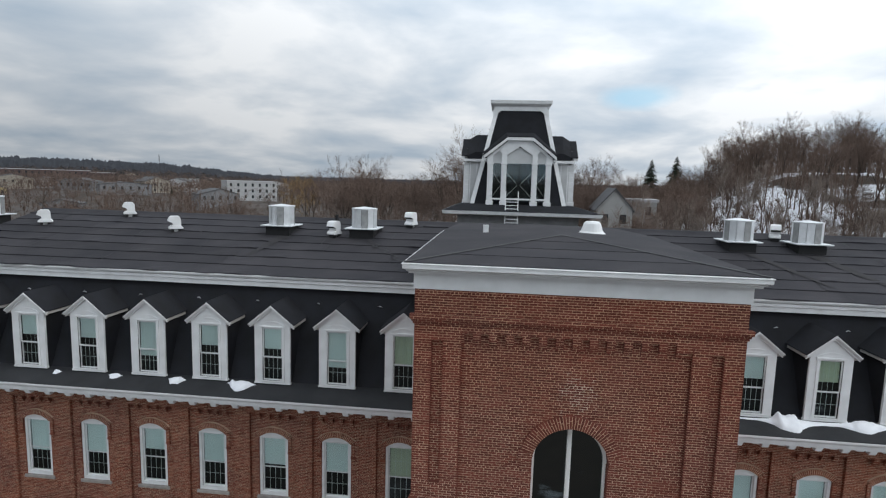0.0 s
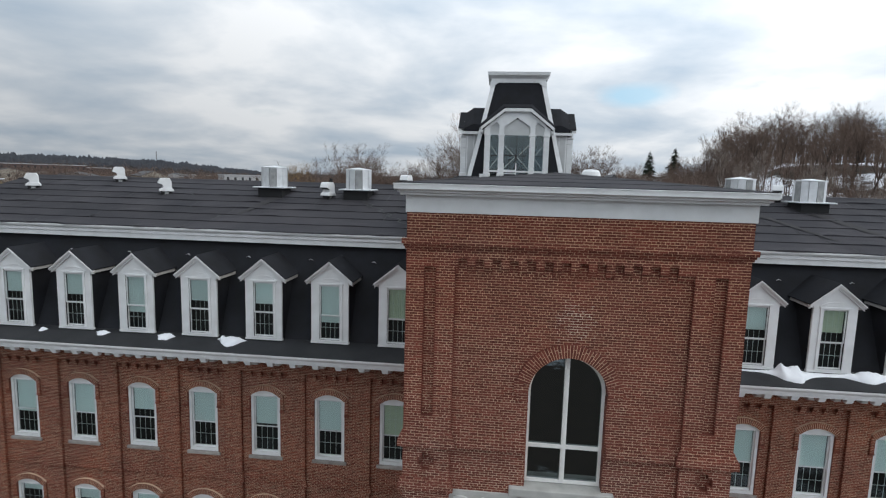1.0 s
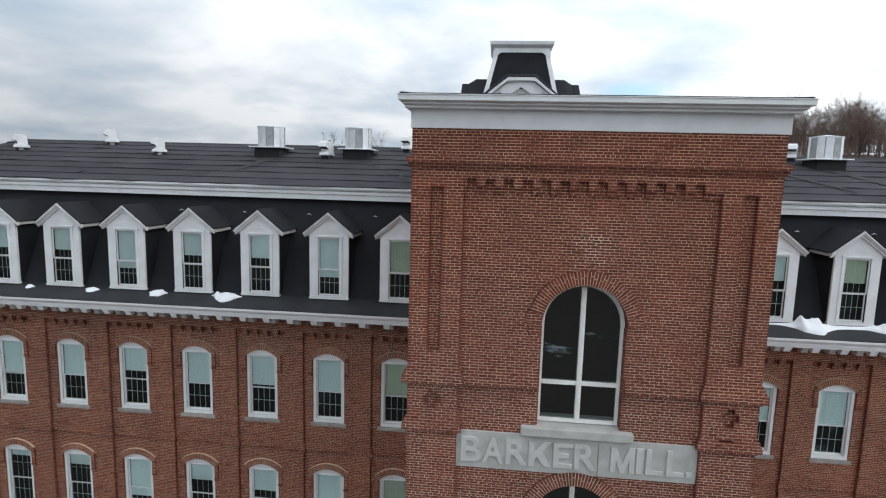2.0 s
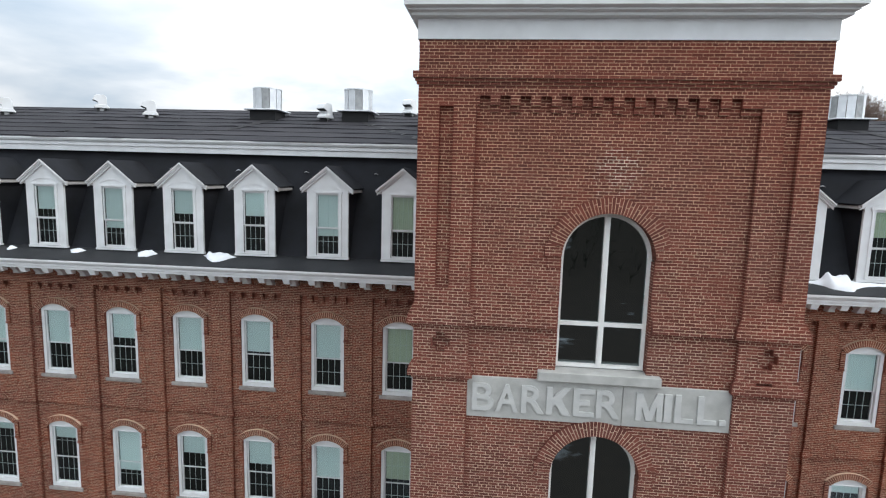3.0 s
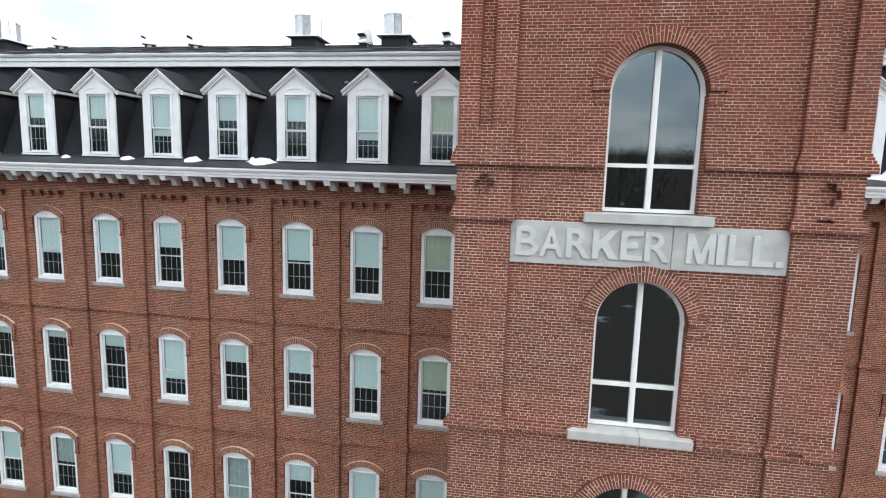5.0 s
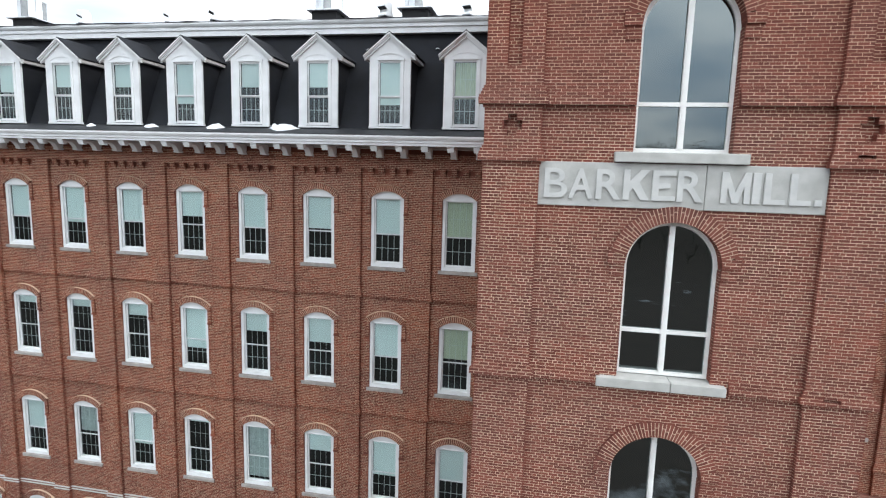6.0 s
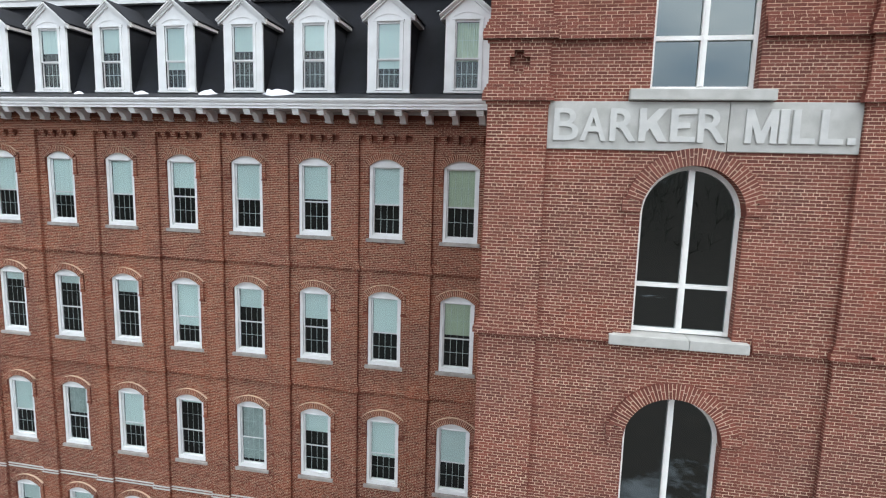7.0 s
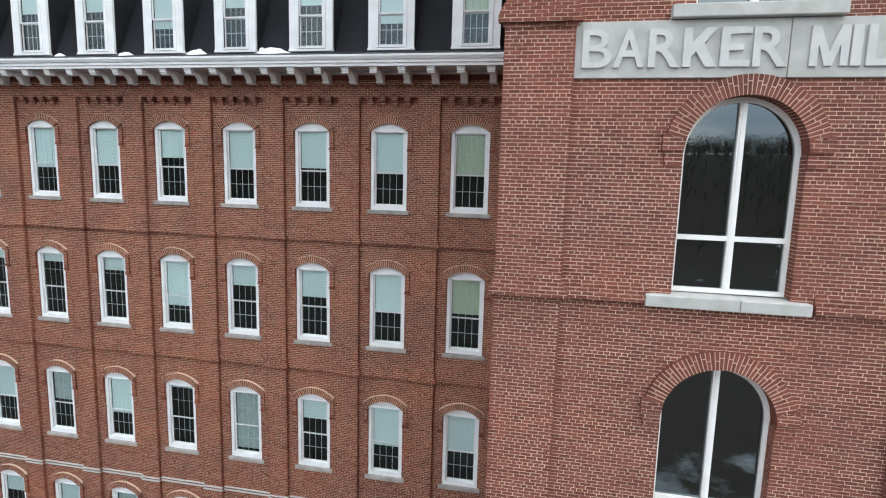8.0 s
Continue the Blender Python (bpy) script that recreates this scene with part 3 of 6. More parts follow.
# ---- wings ----
def arc_cut(z, sill):
    """Half the width of a wing window's opening at height z, or nothing."""
    z -= sill
    if 0.10 < z < 2.64:
        return 0.62
    if 2.64 <= z < 3.00:
        return math.sqrt(max(0.0, 0.95 ** 2 - (z - 2.063) ** 2))
    return 0.0


def build_wing(name, x0, x1, windows, low, rows, seen_side, label):
    wall = thing(name, 0, 0, 0, label, "brick wall", kind="structure")
    m = Masonry(0.0058, 0.0120)
    panels = [(c - 0.965, c + 0.965) for c in windows]

    def front(z):
        s = [(x0, x1)]
        if z < 19.21:
            for a, b in panels:
                s = minus(s, a, b)
        return s

    def back(z):
        s = [p for p in panels] if z < 19.22 else []
        for c in windows:
            for sill in rows:
                w = arc_cut(z, sill)
                if w:
                    s = minus(s, c - w, c + w)
            if 18.99 < z < 19.22:
                for k in (-0.82, -0.41, 0.0, 0.41, 0.82):
                    s = minus(s, c + k - 0.10, c + k + 0.10)
        return s

    m.lay(front, low, 19.75, (0, PIER_Y, 0), (1, 0, 0), (0, -1, 0))
    m.lay(back, low, 19.25, (0, WALL_Y, 0), (1, 0, 0), (0, -1, 0), seed=0.07)
    for a, b in panels:
        if seen_side > 0:
            m.lay(lambda z: [(0, WALL_Y - PIER_Y)], low, 19.2, (a, PIER_Y, 0), (0, 1, 0), (1, 0, 0))
        else:
            m.lay(lambda z: [(0, WALL_Y - PIER_Y)], low, 19.2, (b, PIER_Y, 0), (0, 1, 0), (-1, 0, 0))
        core(m, a, b, PIER_Y + 0.004, WALL_Y, 19.21, 19.28)
        core(m, a, b, WALL_Y + 0.06, WALL_Y + 0.10, 18.9, 19.28)
        for k in (-0.615, -0.205, 0.205, 0.615):
            p, q = (a + b) / 2 + k - 0.105, (a + b) / 2 + k + 0.105
            z0 = round(19.03 / COURSE) * COURSE
            core(m, p, q, PIER_Y - 0.015, WALL_Y, z0, 19.24)
            m.lay(lambda z: [(p, q)], z0, 19.22, (0, PIER_Y - 0.018, 0), (1, 0, 0), (0, -1, 0), header=2)
            core(m, p, q, PIER_Y + 0.062, WALL_Y, z0 - 2 * COURSE, z0)
            m.lay(lambda z: [(p, q)], z0 - 2 * COURSE, z0, (0, PIER_Y + 0.058, 0), (1, 0, 0), (0, -1, 0), header=2)
    for c in windows:
        for sill in rows:
            if sill + 1 < low:
                continue
            m.ring(c, sill + 2.063, 0.85, 1.09, -0.80, 0.80, WALL_Y - 0.085, 0.15, split=False, proud=0.08, joint=0.020)
            for s in (-1, 1):
                a, b = sorted((c + s * 0.63, c + s * 0.78))
                core(m, a, b, WALL_Y - 0.045, WALL_Y + 0.05, sill + 2.12, sill + 2.72)
                m.lay(lambda z: [(a, b)], sill + 2.14, sill + 2.72, (0, WALL_Y - 0.048, 0), (1, 0, 0), (0, -1, 0), header=1)
                core(m, a - 0.02, b + 0.02, WALL_Y - 0.06, WALL_Y + 0.05, sill + 2.05, sill + 2.12)
                # jambs
                m.lay(lambda z: [(0, 0.13)], sill + 0.12, sill + 2.64, (c + s * 0.62, WALL_Y, 0), (0, 1, 0), (-s, 0, 0))
    for z0 in (14.40, 9.84):
        if z0 < low:
            continue
        for z, o in courses(z0, 0.03, 0.10, 0.085, 0.06, 0.035, 0.015):
            ends = [x0] + [v for p in panels for v in p][::1] + [x1]
            ends = sorted(ends)
            for a, b in zip(ends[0::2], ends[1::2]):
                m.band(a - o, b + o, PIER_Y, ((z, o),))
            for a, b in panels:
                m.band(a, b, WALL_Y, ((z, o),))
    for z, o in courses(19.45, 0.03, 0.0, 0.06, 0.09):
        if o:
            m.band(x0, x1, PIER_Y, ((z, o),))
    core(m, x0, x1, PIER_Y - 0.03, PIER_Y + 0.25, 19.70, 19.95)
    # saw-tooth course below the eaves
    k = x0
    while k < x1 - 0.12:
        core(m, k, k + 0.11, PIER_Y - 0.05, PIER_Y, 19.51, 19.57)
        k += 0.22
    near = ((-8.2, 7.3, 12.9), (-6.1, 8.0, 15.2)) if seen_side > 0 else ((4.0, 7.3, 16.4), (6.4, 8.0, 19.0))
    m.finish(wall, BRICK_WING, MORTAR_WING, near=near)
    part("lower_wall", boxes((x0, x1, PIER_Y + 0.012, WALL_Y + 0.3, 0, low)), PLAIN, wall)
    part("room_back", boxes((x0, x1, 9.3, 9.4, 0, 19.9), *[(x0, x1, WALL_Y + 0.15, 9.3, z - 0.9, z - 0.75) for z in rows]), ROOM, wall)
    # two thin pale strips below the third row paint mortar and lit brick-course tops
    if low < 4:
        for z in (4.86, 4.97):
            ends = sorted([x0] + [v for p in panels for v in p] + [x1])
            for a, b in zip(ends[0::2], ends[1::2]):
                part("string_course", boxes((a - 0.03, b + 0.03, PIER_Y - 0.05, PIER_Y + 0.02, z, z + 0.036)), STONE_PALE, wall)
            for a, b in panels:
                part("string_course", boxes((a + 0.03, b - 0.03, WALL_Y - 0.05, WALL_Y + 0.02, z, z + 0.036)), STONE_PALE, wall)
    return wall


build_wing("wall_left_wing", LEFT_END, -HALF + 0.02, LEFT_WINDOWS, 2.1, SILLS, 1, "long red brick mill wall with pilasters and arched window rows")
build_wing("wall_right_wing", HALF - 0.02, RIGHT_END, RIGHT_WINDOWS, 9.0, SILLS[:3], -1, "red brick mill wall beyond the tower with arched windows")

# end and rear walls that close the building
closing = thing("wall_rear", 0, 0, 0, "plain red brick end and rear walls of the mill", "brick wall", kind="structure")
part("end_wall", boxes((LEFT_END - 0.4, LEFT_END - 0.004, PIER_Y, 25.2, 0, 20.2)), PLAIN, closing)
part("end_wall", boxes((RIGHT_END + 0.004, RIGHT_END + 0.4, PIER_Y, 25.2, 0, 20.2)), PLAIN, closing)
part("back_wall", boxes((LEFT_END - 0.4, RIGHT_END + 0.4, 25.2, 25.6, 0, 24.2)), PLAIN, closing)


# ---- eaves, mansard and main roof ----
def run(name, profile, x0, x1, mat, parent, label=""):
    bm = bmesh.new()
    prism(bm, profile, x0, x1, "x")
    return part(name, bm, mat, parent, label)


def bracket_mesh():
    bm = bmesh.new()
    # cap, stepped nose, hollow-curved body and block foot of one wooden bracket
    box(bm, -0.125, 0.125, 6.55, 6.76, 19.895, 19.94)
    box(bm, -0.117, 0.117, 6.58, 6.78, 19.825, 19.894)
    box(bm, -0.110, 0.110, 6.62, 6.80, 19.765, 19.824)
    prism(bm, ((6.78, 19.935), (6.78, 19.855), (6.96, 19.865), (7.08, 19.82), (7.17, 19.73), (7.24, 19.635), (7.30, 19.60), (7.5, 19.60), (7.5, 19.935)), -0.100, 0.100, "x")
    prism(bm, ((7.22, 19.625), (7.24, 19.575), (7.5, 19.555), (7.5, 19.625)), -0.115, 0.115, "x")
    return mesh_of("bracket", bm, WHITE, bevel=0.005)


BRACKET = bracket_mesh()
for side, (a, b) in (("left", (LEFT_END, -HALF + 0.01)), ("right", (HALF - 0.01, RIGHT_END))):
    eave = thing("eaves_cornice", 0, 0, 0, "white wooden eaves cornice on paired-step brackets under a black mansard", "cornice", kind="structure")
    run("crown_moulding", ((6.50, 19.95), (6.50, 20.03), (6.46, 20.045), (6.46, 20.12), (6.425, 20.135), (6.38, 20.215), (6.38, 20.27), (6.62, 20.28), (6.62, 19.95)), a, b, WHITE, eave)
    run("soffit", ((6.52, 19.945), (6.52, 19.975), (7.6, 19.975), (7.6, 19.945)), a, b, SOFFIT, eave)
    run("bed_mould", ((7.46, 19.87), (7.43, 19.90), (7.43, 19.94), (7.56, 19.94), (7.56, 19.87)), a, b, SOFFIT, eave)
    cell = 2.649 / 3
    x = -4.80 if side == "left" else 4.2
    while a + 0.2 < x < b + 0.3 if side == "left" else x < b - 0.2:
        br = share("bracket", BRACKET, eave)
        br.location.x = x
        x += -cell if side == "left" else cell
    mans = thing("mansard_roof", 0, 0, 0, "steep black mansard roof above a black skirt and white eaves", "roof", kind="structure")
    run("skirt", ((6.40, 20.272), (6.40, 20.30), (7.62, 20.60), (7.62, 20.45), (6.6, 20.272)), a, b, SKIRT, mans)
    run("steep_slope", ((7.55, 20.52), (9.18, 24.2), (9.6, 24.2), (7.97, 20.52)), a, b, SLATE, mans)
    run("upper_eave", ((8.92, 24.165), (8.92, 24.36), (8.87, 24.38), (8.87, 24.50), (8.82, 24.53), (8.78, 24.60), (8.78, 24.655), (9.4, 24.70), (9.4, 24.165)), a - 0.0, b, WHITE, mans)

SLOPE = (26.60 - 24.65) / (16.4 - 8.8)
roof_z = lambda y: 24.67 + SLOPE * (y - 8.8)


def build_main_roof():
    roof = thing("main_roof", 0, 0, 0, "broad low-pitched roof laid in dark grey felt strips with black seams", "roof", kind="structure")
    for a, b in ((LEFT_END - 0.3, RIGHT_END + 0.3),):
        raw("bed", [(a, 8.80, 24.655), (b, 8.80, 24.655), (b, 16.4, 26.585), (a, 16.4, 26.585), (b, 25.4, 24.4), (a, 25.4, 24.4)], [(0, 1, 2, 3), (3, 2, 4, 5)], SEAM, roof)
    rng = random.Random(3)
    rows = 8
    for i in range(rows):
        y0 = 8.78 + (16.4 - 8.78) * i / rows
        y1 = 8.78 + (16.4 - 8.78) * (i + 1) / rows - 0.05
        for lo, hi in ((LEFT_END - 0.3, -HALF - 0.1), (HALF + 0.1, RIGHT_END + 0.3)):
            x = lo - rng.uniform(0, 6)
            while x < hi:
                w = rng.uniform(5.0, 10.5)
                p, q = max(lo, x), min(hi, x + w - 0.035)
                x += w
                if q - p < 0.3:
                    continue
                n = max(2, int((q - p) / 0.6))
                vs, fs = [], []
                for k in range(n + 1):
                    u = p + (q - p) * k / n
                    j0, j1 = rng.gauss(0, 0.034), rng.gauss(0, 0.034)
                    lift = rng.uniform(0, 0.018) if rng.random() < 0.82 else rng.uniform(0.025, 0.05)
                    vs += [(u, y0 + j0, roof_z(y0) + 0.016 + lift), (u, (y0 + y1) / 2, roof_z((y0 + y1) / 2) + 0.010), (u, y1 + j1, roof_z(y1) + 0.004), (u, y0 + j0, roof_z(y0) - 0.012)]
                for k in range(n):
                    c = 4 * k
                    fs += [(c, c + 4, c + 5, c + 1), (c + 1, c + 5, c + 6, c + 2), (c + 3, c + 7, c + 4, c)]
                raw("felt_strip", vs, fs, ROOFING, roof)
    run("ridge_cap", ((16.1, roof_z(16.1) + 0.02), (16.4, 26.63), (16.7, 26.55), (16.4, 26.58)), LEFT_END - 0.3, RIGHT_END + 0.3, ROOFING, roof)
    part("rear_slope", boxes((LEFT_END, RIGHT_END, 16.6, 25.4, 24.1, 24.3)), ROOFING, roof)
    part("gable_end", boxes((LEFT_END - 0.2, LEFT_END, 9.3, 25.3, 20, 24.6), (RIGHT_END, RIGHT_END + 0.2, 9.3, 25.3, 20, 24.6)), SLATE, roof)


build_main_roof()


# ---- windows of the wings ----
def sheet(name, x0, x1, y, z0, z1, mat):
    """A single sheet of glass that faces the front."""
    me = bpy.data.meshes.new(name)
    me.from_pydata([(x0, y, z0), (x1, y, z0), (x1, y, z1), (x0, y, z1)], [], [(0, 1, 2, 3)])
    me.materials.append(mat)
    return me


def sash_meshes():
    """Meshes shared by all wing windows; the origin is at the middle of the sill's top, on the wall's face."""
    d = {}
    top, half, spring = 2.91, 0.61, 2.64
    R = 0.847
    bm = bmesh.new()
    # casing: two stiles, head board with a segmental top, bottom rail
    box(bm, -half, -half + 0.11, 0.03, 0.17, 0.0, 2.62)
    box(bm, half - 0.11, half, 0.03, 0.17, 0.0, 2.62)
    box(bm, -half + 0.11, half - 0.11, 0.03, 0.17, 0.0, 0.13)
    d["casing"] = mesh_of("casing", bm, WHITE)
    bm = bmesh.new()
    pts = [(-half, 2.62 - 0.10), (half, 2.62 - 0.10)]
    n = 10
    for i in range(n + 1):
        a = 0.80 - 1.6 * i / n
        pts.append((max(-half, min(half, R * math.sin(a))), 2.063 + R * math.cos(a)))
    prism(bm, pts, 0.02, 0.16, "y")
    d["arched_head"] = mesh_of("arched_head", bm, WHITE)
    bm = boxes((-0.47, 0.47, 0.10, 0.17, 2.47, 2.53), (-0.47, 0.47, 0.10, 0.15, 1.205, 1.235), (-0.50, -0.455, 0.10, 0.15, 1.20, 2.53), (0.455, 0.50, 0.10, 0.15, 1.20, 2.53))
    d["upper_sash"] = mesh_of("upper_sash", bm, WHITE)
    bm = boxes((-0.47, 0.47, 0.13, 0.18, 1.185, 1.21), (-0.47, 0.47, 0.13, 0.18, 0.13, 0.20), (-0.50, -0.455, 0.13, 0.18, 0.13, 1.215), (0.455, 0.50, 0.13, 0.18, 0.13, 1.215))
    d["lower_sash"] = mesh_of("lower_sash", bm, WHITE)
    d["upper_pane"] = sheet("upper_pane", -0.46, 0.46, 0.122, 1.24, 2.48, GLASS)
    d["lower_pane"] = sheet("lower_pane", -0.46, 0.46, 0.152, 0.19, 1.18, GLASS)
    for k, z0, z1, y in (("upper_bars", 1.24, 2.48, 0.170), ("lower_bars", 0.20, 1.18, 0.160)):
        bm = bmesh.new()
        thick, wide = (0.003, 0.006) if k == "upper_bars" else (0.008, 0.008)
        for x in (-0.228, 0.0, 0.228):
            box(bm, x - wide, x + wide, y, y + thick, z0, z1)
        for s in (1 / 2,):
            zc = z0 + (z1 - z0) * s
            for p, q in ((-0.455, -0.238), (-0.218, -0.01), (0.01, 0.218), (0.238, 0.455)):
                box(bm, p, q, y, y + thick, zc - wide, zc + wide)
        d[k] = mesh_of(k, bm, MUNTIN)
    bm = boxes((-0.71, 0.71, -0.065, 0.12, -0.125, 0.004))
    d["sill"] = mesh_of("sill", bm, SILL_STONE, bevel=0.008)
    # a thin strip added below the arched head to cast a shadow line
    d["drip_strip"] = mesh_of("drip_strip", boxes((-0.52, 0.52, -0.004, 0.028, 2.508, 2.532)), WHITE)
    for drop in (0.04, 0.12, 0.2, 0.3, 0.4, 0.5, 0.55, 0.6, 0.7, 0.95):
        bm = bmesh.new()
        z = 2.47 - drop * 2.3
        box(bm, -0.455, 0.455, 0.175, 0.18, z, 2.47)
        box(bm, -0.455, 0.455, 0.172, 0.185, z - 0.02, z)
        d["blind", drop] = mesh_of("blind", bm, BLIND)
        bm = bmesh.new()
        for k in range(12):
            xa, xb = -0.455 + 0.0758 * k, -0.455 + 0.0758 * (k + 1)
            v = [bm.verts.new(p) for p in ((xa, 0.20, z), ((xa + xb) / 2, 0.208, z), (xb, 0.20, z), (xb, 0.20, 2.47), ((xa + xb) / 2, 0.208, 2.47), (xa, 0.20, 2.47))]
            bm.faces.new((v[0], v[1], v[4], v[5])); bm.faces.new((v[1], v[2], v[3], v[4]))
        d["curtain", drop] = mesh_of("curtain", bm, CURTAIN)
        d["sheer_curtain", drop] = d["curtain", drop].copy()
        d["sheer_curtain", drop].materials[0] = SHEER
    return d


SASH = sash_meshes()


def wing_window(x, sill_top, drop, kind="blind"):
    state = "half-drawn pale green blind" if kind == "blind" and drop > 0.2 else ("yellow-green curtain" if kind == "curtain" else "pale sheer curtain" if kind == "sheer_curtain" else "raised blind and dark panes")
    w = thing("window", x, WALL_Y, sill_top, "white arched sash window in brick with " + state, "window", "windows of the mill wings", "structure")
    for k in ("casing", "arched_head", "drip_strip", "sill"):
        share(k, SASH[k], w, "grey granite sill" if k == "sill" else "")
    for k, g in (("upper_sash", "upper"), ("lower_sash", "lower")):
        s = share(k, SASH[k], w)
        pane = share("pane", SASH[g + "_pane"], s)
        pane.visible_shadow = False
        share("glazing_bars", SASH[g + "_bars"], s)
    if drop:
        share(kind, SASH[kind, drop], w)


DROPS = ((0.55, 0.55, 0.5, 0.55, 0.4, 0.55, 0.6, 0.55, 0.6), (0.5, 0.55, 0.4, 0.3, 0.7, 0.2, 0.12, 0.12, 0.3), (0.55, 0.6, 0.3, 0.95, 0.04, 0.6, 0.5, 0.55, 0.6), (0.3, 0.6, 0.6, 0.5, 0.95, 0.95, 0.4, 0.3, 0.6))
CURTAINS = {(0, 0): "curtain", (1, 0): "curtain", (2, 3): "sheer_curtain", (2, 6): "sheer_curtain", (3, 4): "sheer_curtain", (3, 5): "sheer_curtain"}
for r, sill in enumerate(SILLS):
    for k, x in enumerate(LEFT_WINDOWS):
        wing_window(x, sill + 0.14, DROPS[r][k], CURTAINS.get((r, k), "blind"))
    if r < 3:
        for k, x in enumerate(RIGHT_WINDOWS):
            wing_window(x, sill + 0.14, DROPS[r][(k * 2 + 3) % 9])


# ---- dormers ----
def dormer_meshes():
    """Shared by all dormers; the origin is at the foot of the front, y runs back into the mansard."""
    d = {}
    W = 0.73
    bm = bmesh.new()
    box(bm, -W, -0.47, 0.0, 0.09, 0.05, 2.42)
    box(bm, 0.47, W, 0.0, 0.09, 0.05, 2.42)
    box(bm, -0.47, 0.47, 0.0, 0.09, 2.27, 2.42)
    prism(bm, ((-W, 2.42), (W, 2.42), (W, 2.50), (0, 3.10), (-W, 2.50)), 0.0, 0.09, "y")
    d["front"] = mesh_of("front", bm, WHITE)
    bm = boxes((-W - 0.02, W + 0.02, -0.03, 0.12, -0.03, 0.045))
    d["plinth"] = mesh_of("plinth", bm, WHITE, bevel=0.01)
    bm = boxes((-0.50, -0.40, -0.035, 0.0, 0.06, 2.27), (0.40, 0.50, -0.035, 0.0, 0.06, 2.27), (-0.53, 0.53, -0.045, 0.0, 2.27, 2.33), (-0.40, 0.40, -0.035, 0.0, 0.06, 0.11))
    d["architrave"] = mesh_of("architrave", bm, WHITE)
    bm = bmesh.new()
    n = 10
    for i in range(n):
        a0, a1 = -0.5 + i / n, -0.5 + (i + 1) / n
        zz = lambda a: 2.33 + 0.17 * (1 - (a / 0.5) ** 2)
        v = [bm.verts.new(p) for p in ((a0 * 1.06, -0.02, zz(a0)), (a1 * 1.06, -0.02, zz(a1)), (a1 * 1.06, -0.02, zz(a1) + 0.03), (a0 * 1.06, -0.02, zz(a0) + 0.03), (a0 * 1.06, 0.0, zz(a0) + 0.03), (a1 * 1.06, 0.0, zz(a1) + 0.03), (a0 * 1.06, 0.0, zz(a0)), (a1 * 1.06, 0.0, zz(a1)))]
        bm.faces.new((v[0], v[1], v[2], v[3])); bm.faces.new((v[3], v[2], v[5], v[4])); bm.faces.new((v[6], v[7], v[1], v[0]))
    d["arched_trim"] = mesh_of("arched_trim", bm, WHITE)
    for s, nm in ((-1, "left"), (1, "right")):
        bm = bmesh.new()
        x0, x1 = sorted((s * W, s * (W - 0.06)))
        prism(bm, ((0.09, 0.0), (0.09, 2.5), (1.30, 2.5), (0.25, 0.0)), x0, x1, "x")
        d["cheek", nm] = mesh_of("cheek", bm, SLATE)
        # rake board and roof slab
        bm = bmesh.new()
        e, p = (s * 0.92, 2.42), (0.0, 3.175)
        for top, tall_, y0, y1 in ((0.0, 0.045, -0.17, 0.02), (0.045, 0.045, -0.125, 0.02), (0.09, 0.075, -0.07, 0.02)):
            q = [(e[0] - s * top * 0.25, e[1] - top), (p[0], p[1] - top * 1.05), (p[0], p[1] - (top + tall_) * 1.15), (e[0] - s * top * 0.25, e[1] - top - tall_)]
            prism(bm, q, y0, y1, "y")
        d["rake", nm] = mesh_of("rake", bm, WHITE)
        bm = bmesh.new()
        q = [(s * 0.935, 2.415), (0.0, 3.185), (0.0, 3.215), (s * 0.95, 2.445)]
        prism(bm, q, -0.14, 1.62, "y")
        d["slope", nm] = mesh_of("slope", bm, SLATE)
        bm = bmesh.new()
        prism(bm, ((-0.02, 2.29), (-0.02, 2.39), (1.25, 2.39), (1.25, 2.29)), *sorted((s * 0.905, s * 0.73)), "x")
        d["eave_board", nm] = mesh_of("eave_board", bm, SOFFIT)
    d["upper_sash"] = mesh_of("upper_sash", boxes((-0.40, 0.40, 0.02, 0.06, 2.20, 2.27), (-0.40, 0.40, 0.02, 0.06, 1.05, 1.095), (-0.40, -0.36, 0.02, 0.06, 1.095, 2.20), (0.36, 0.40, 0.02, 0.06, 1.095, 2.20)), WHITE)
    d["lower_sash"] = mesh_of("lower_sash", boxes((-0.40, 0.40, 0.062, 0.09, 1.02, 1.06), (-0.40, 0.40, 0.062, 0.09, 0.10, 0.16), (-0.40, -0.36, 0.062, 0.09, 0.16, 1.02), (0.36, 0.40, 0.062, 0.09, 0.16, 1.02)), WHITE)
    d["upper_pane"] = sheet("upper_pane", -0.37, 0.37, 0.038, 1.08, 2.22, GLASS)
    d["lower_pane"] = sheet("lower_pane", -0.37, 0.37, 0.070, 0.15, 1.03, GLASS)
    for k, z0, z1, y in (("upper_bars", 1.095, 2.20, 0.090), ("lower_bars", 0.16, 1.02, 0.076)):
        bm = bmesh.new()
        thick, wide = (0.003, 0.005) if k == "upper_bars" else (0.008, 0.007)
        for x in (-0.18, 0.0, 0.18):
            box(bm, x - wide, x + wide, y, y + thick, z0, z1)
        zc = (z0 + z1) / 2
        for p, q in ((-0.36, -0.189), (-0.171, -0.009), (0.009, 0.171), (0.189, 0.36)):
            box(bm, p, q, y, y + thick, zc - wide, zc + wide)
        d[k] = mesh_of(k, bm, MUNTIN)
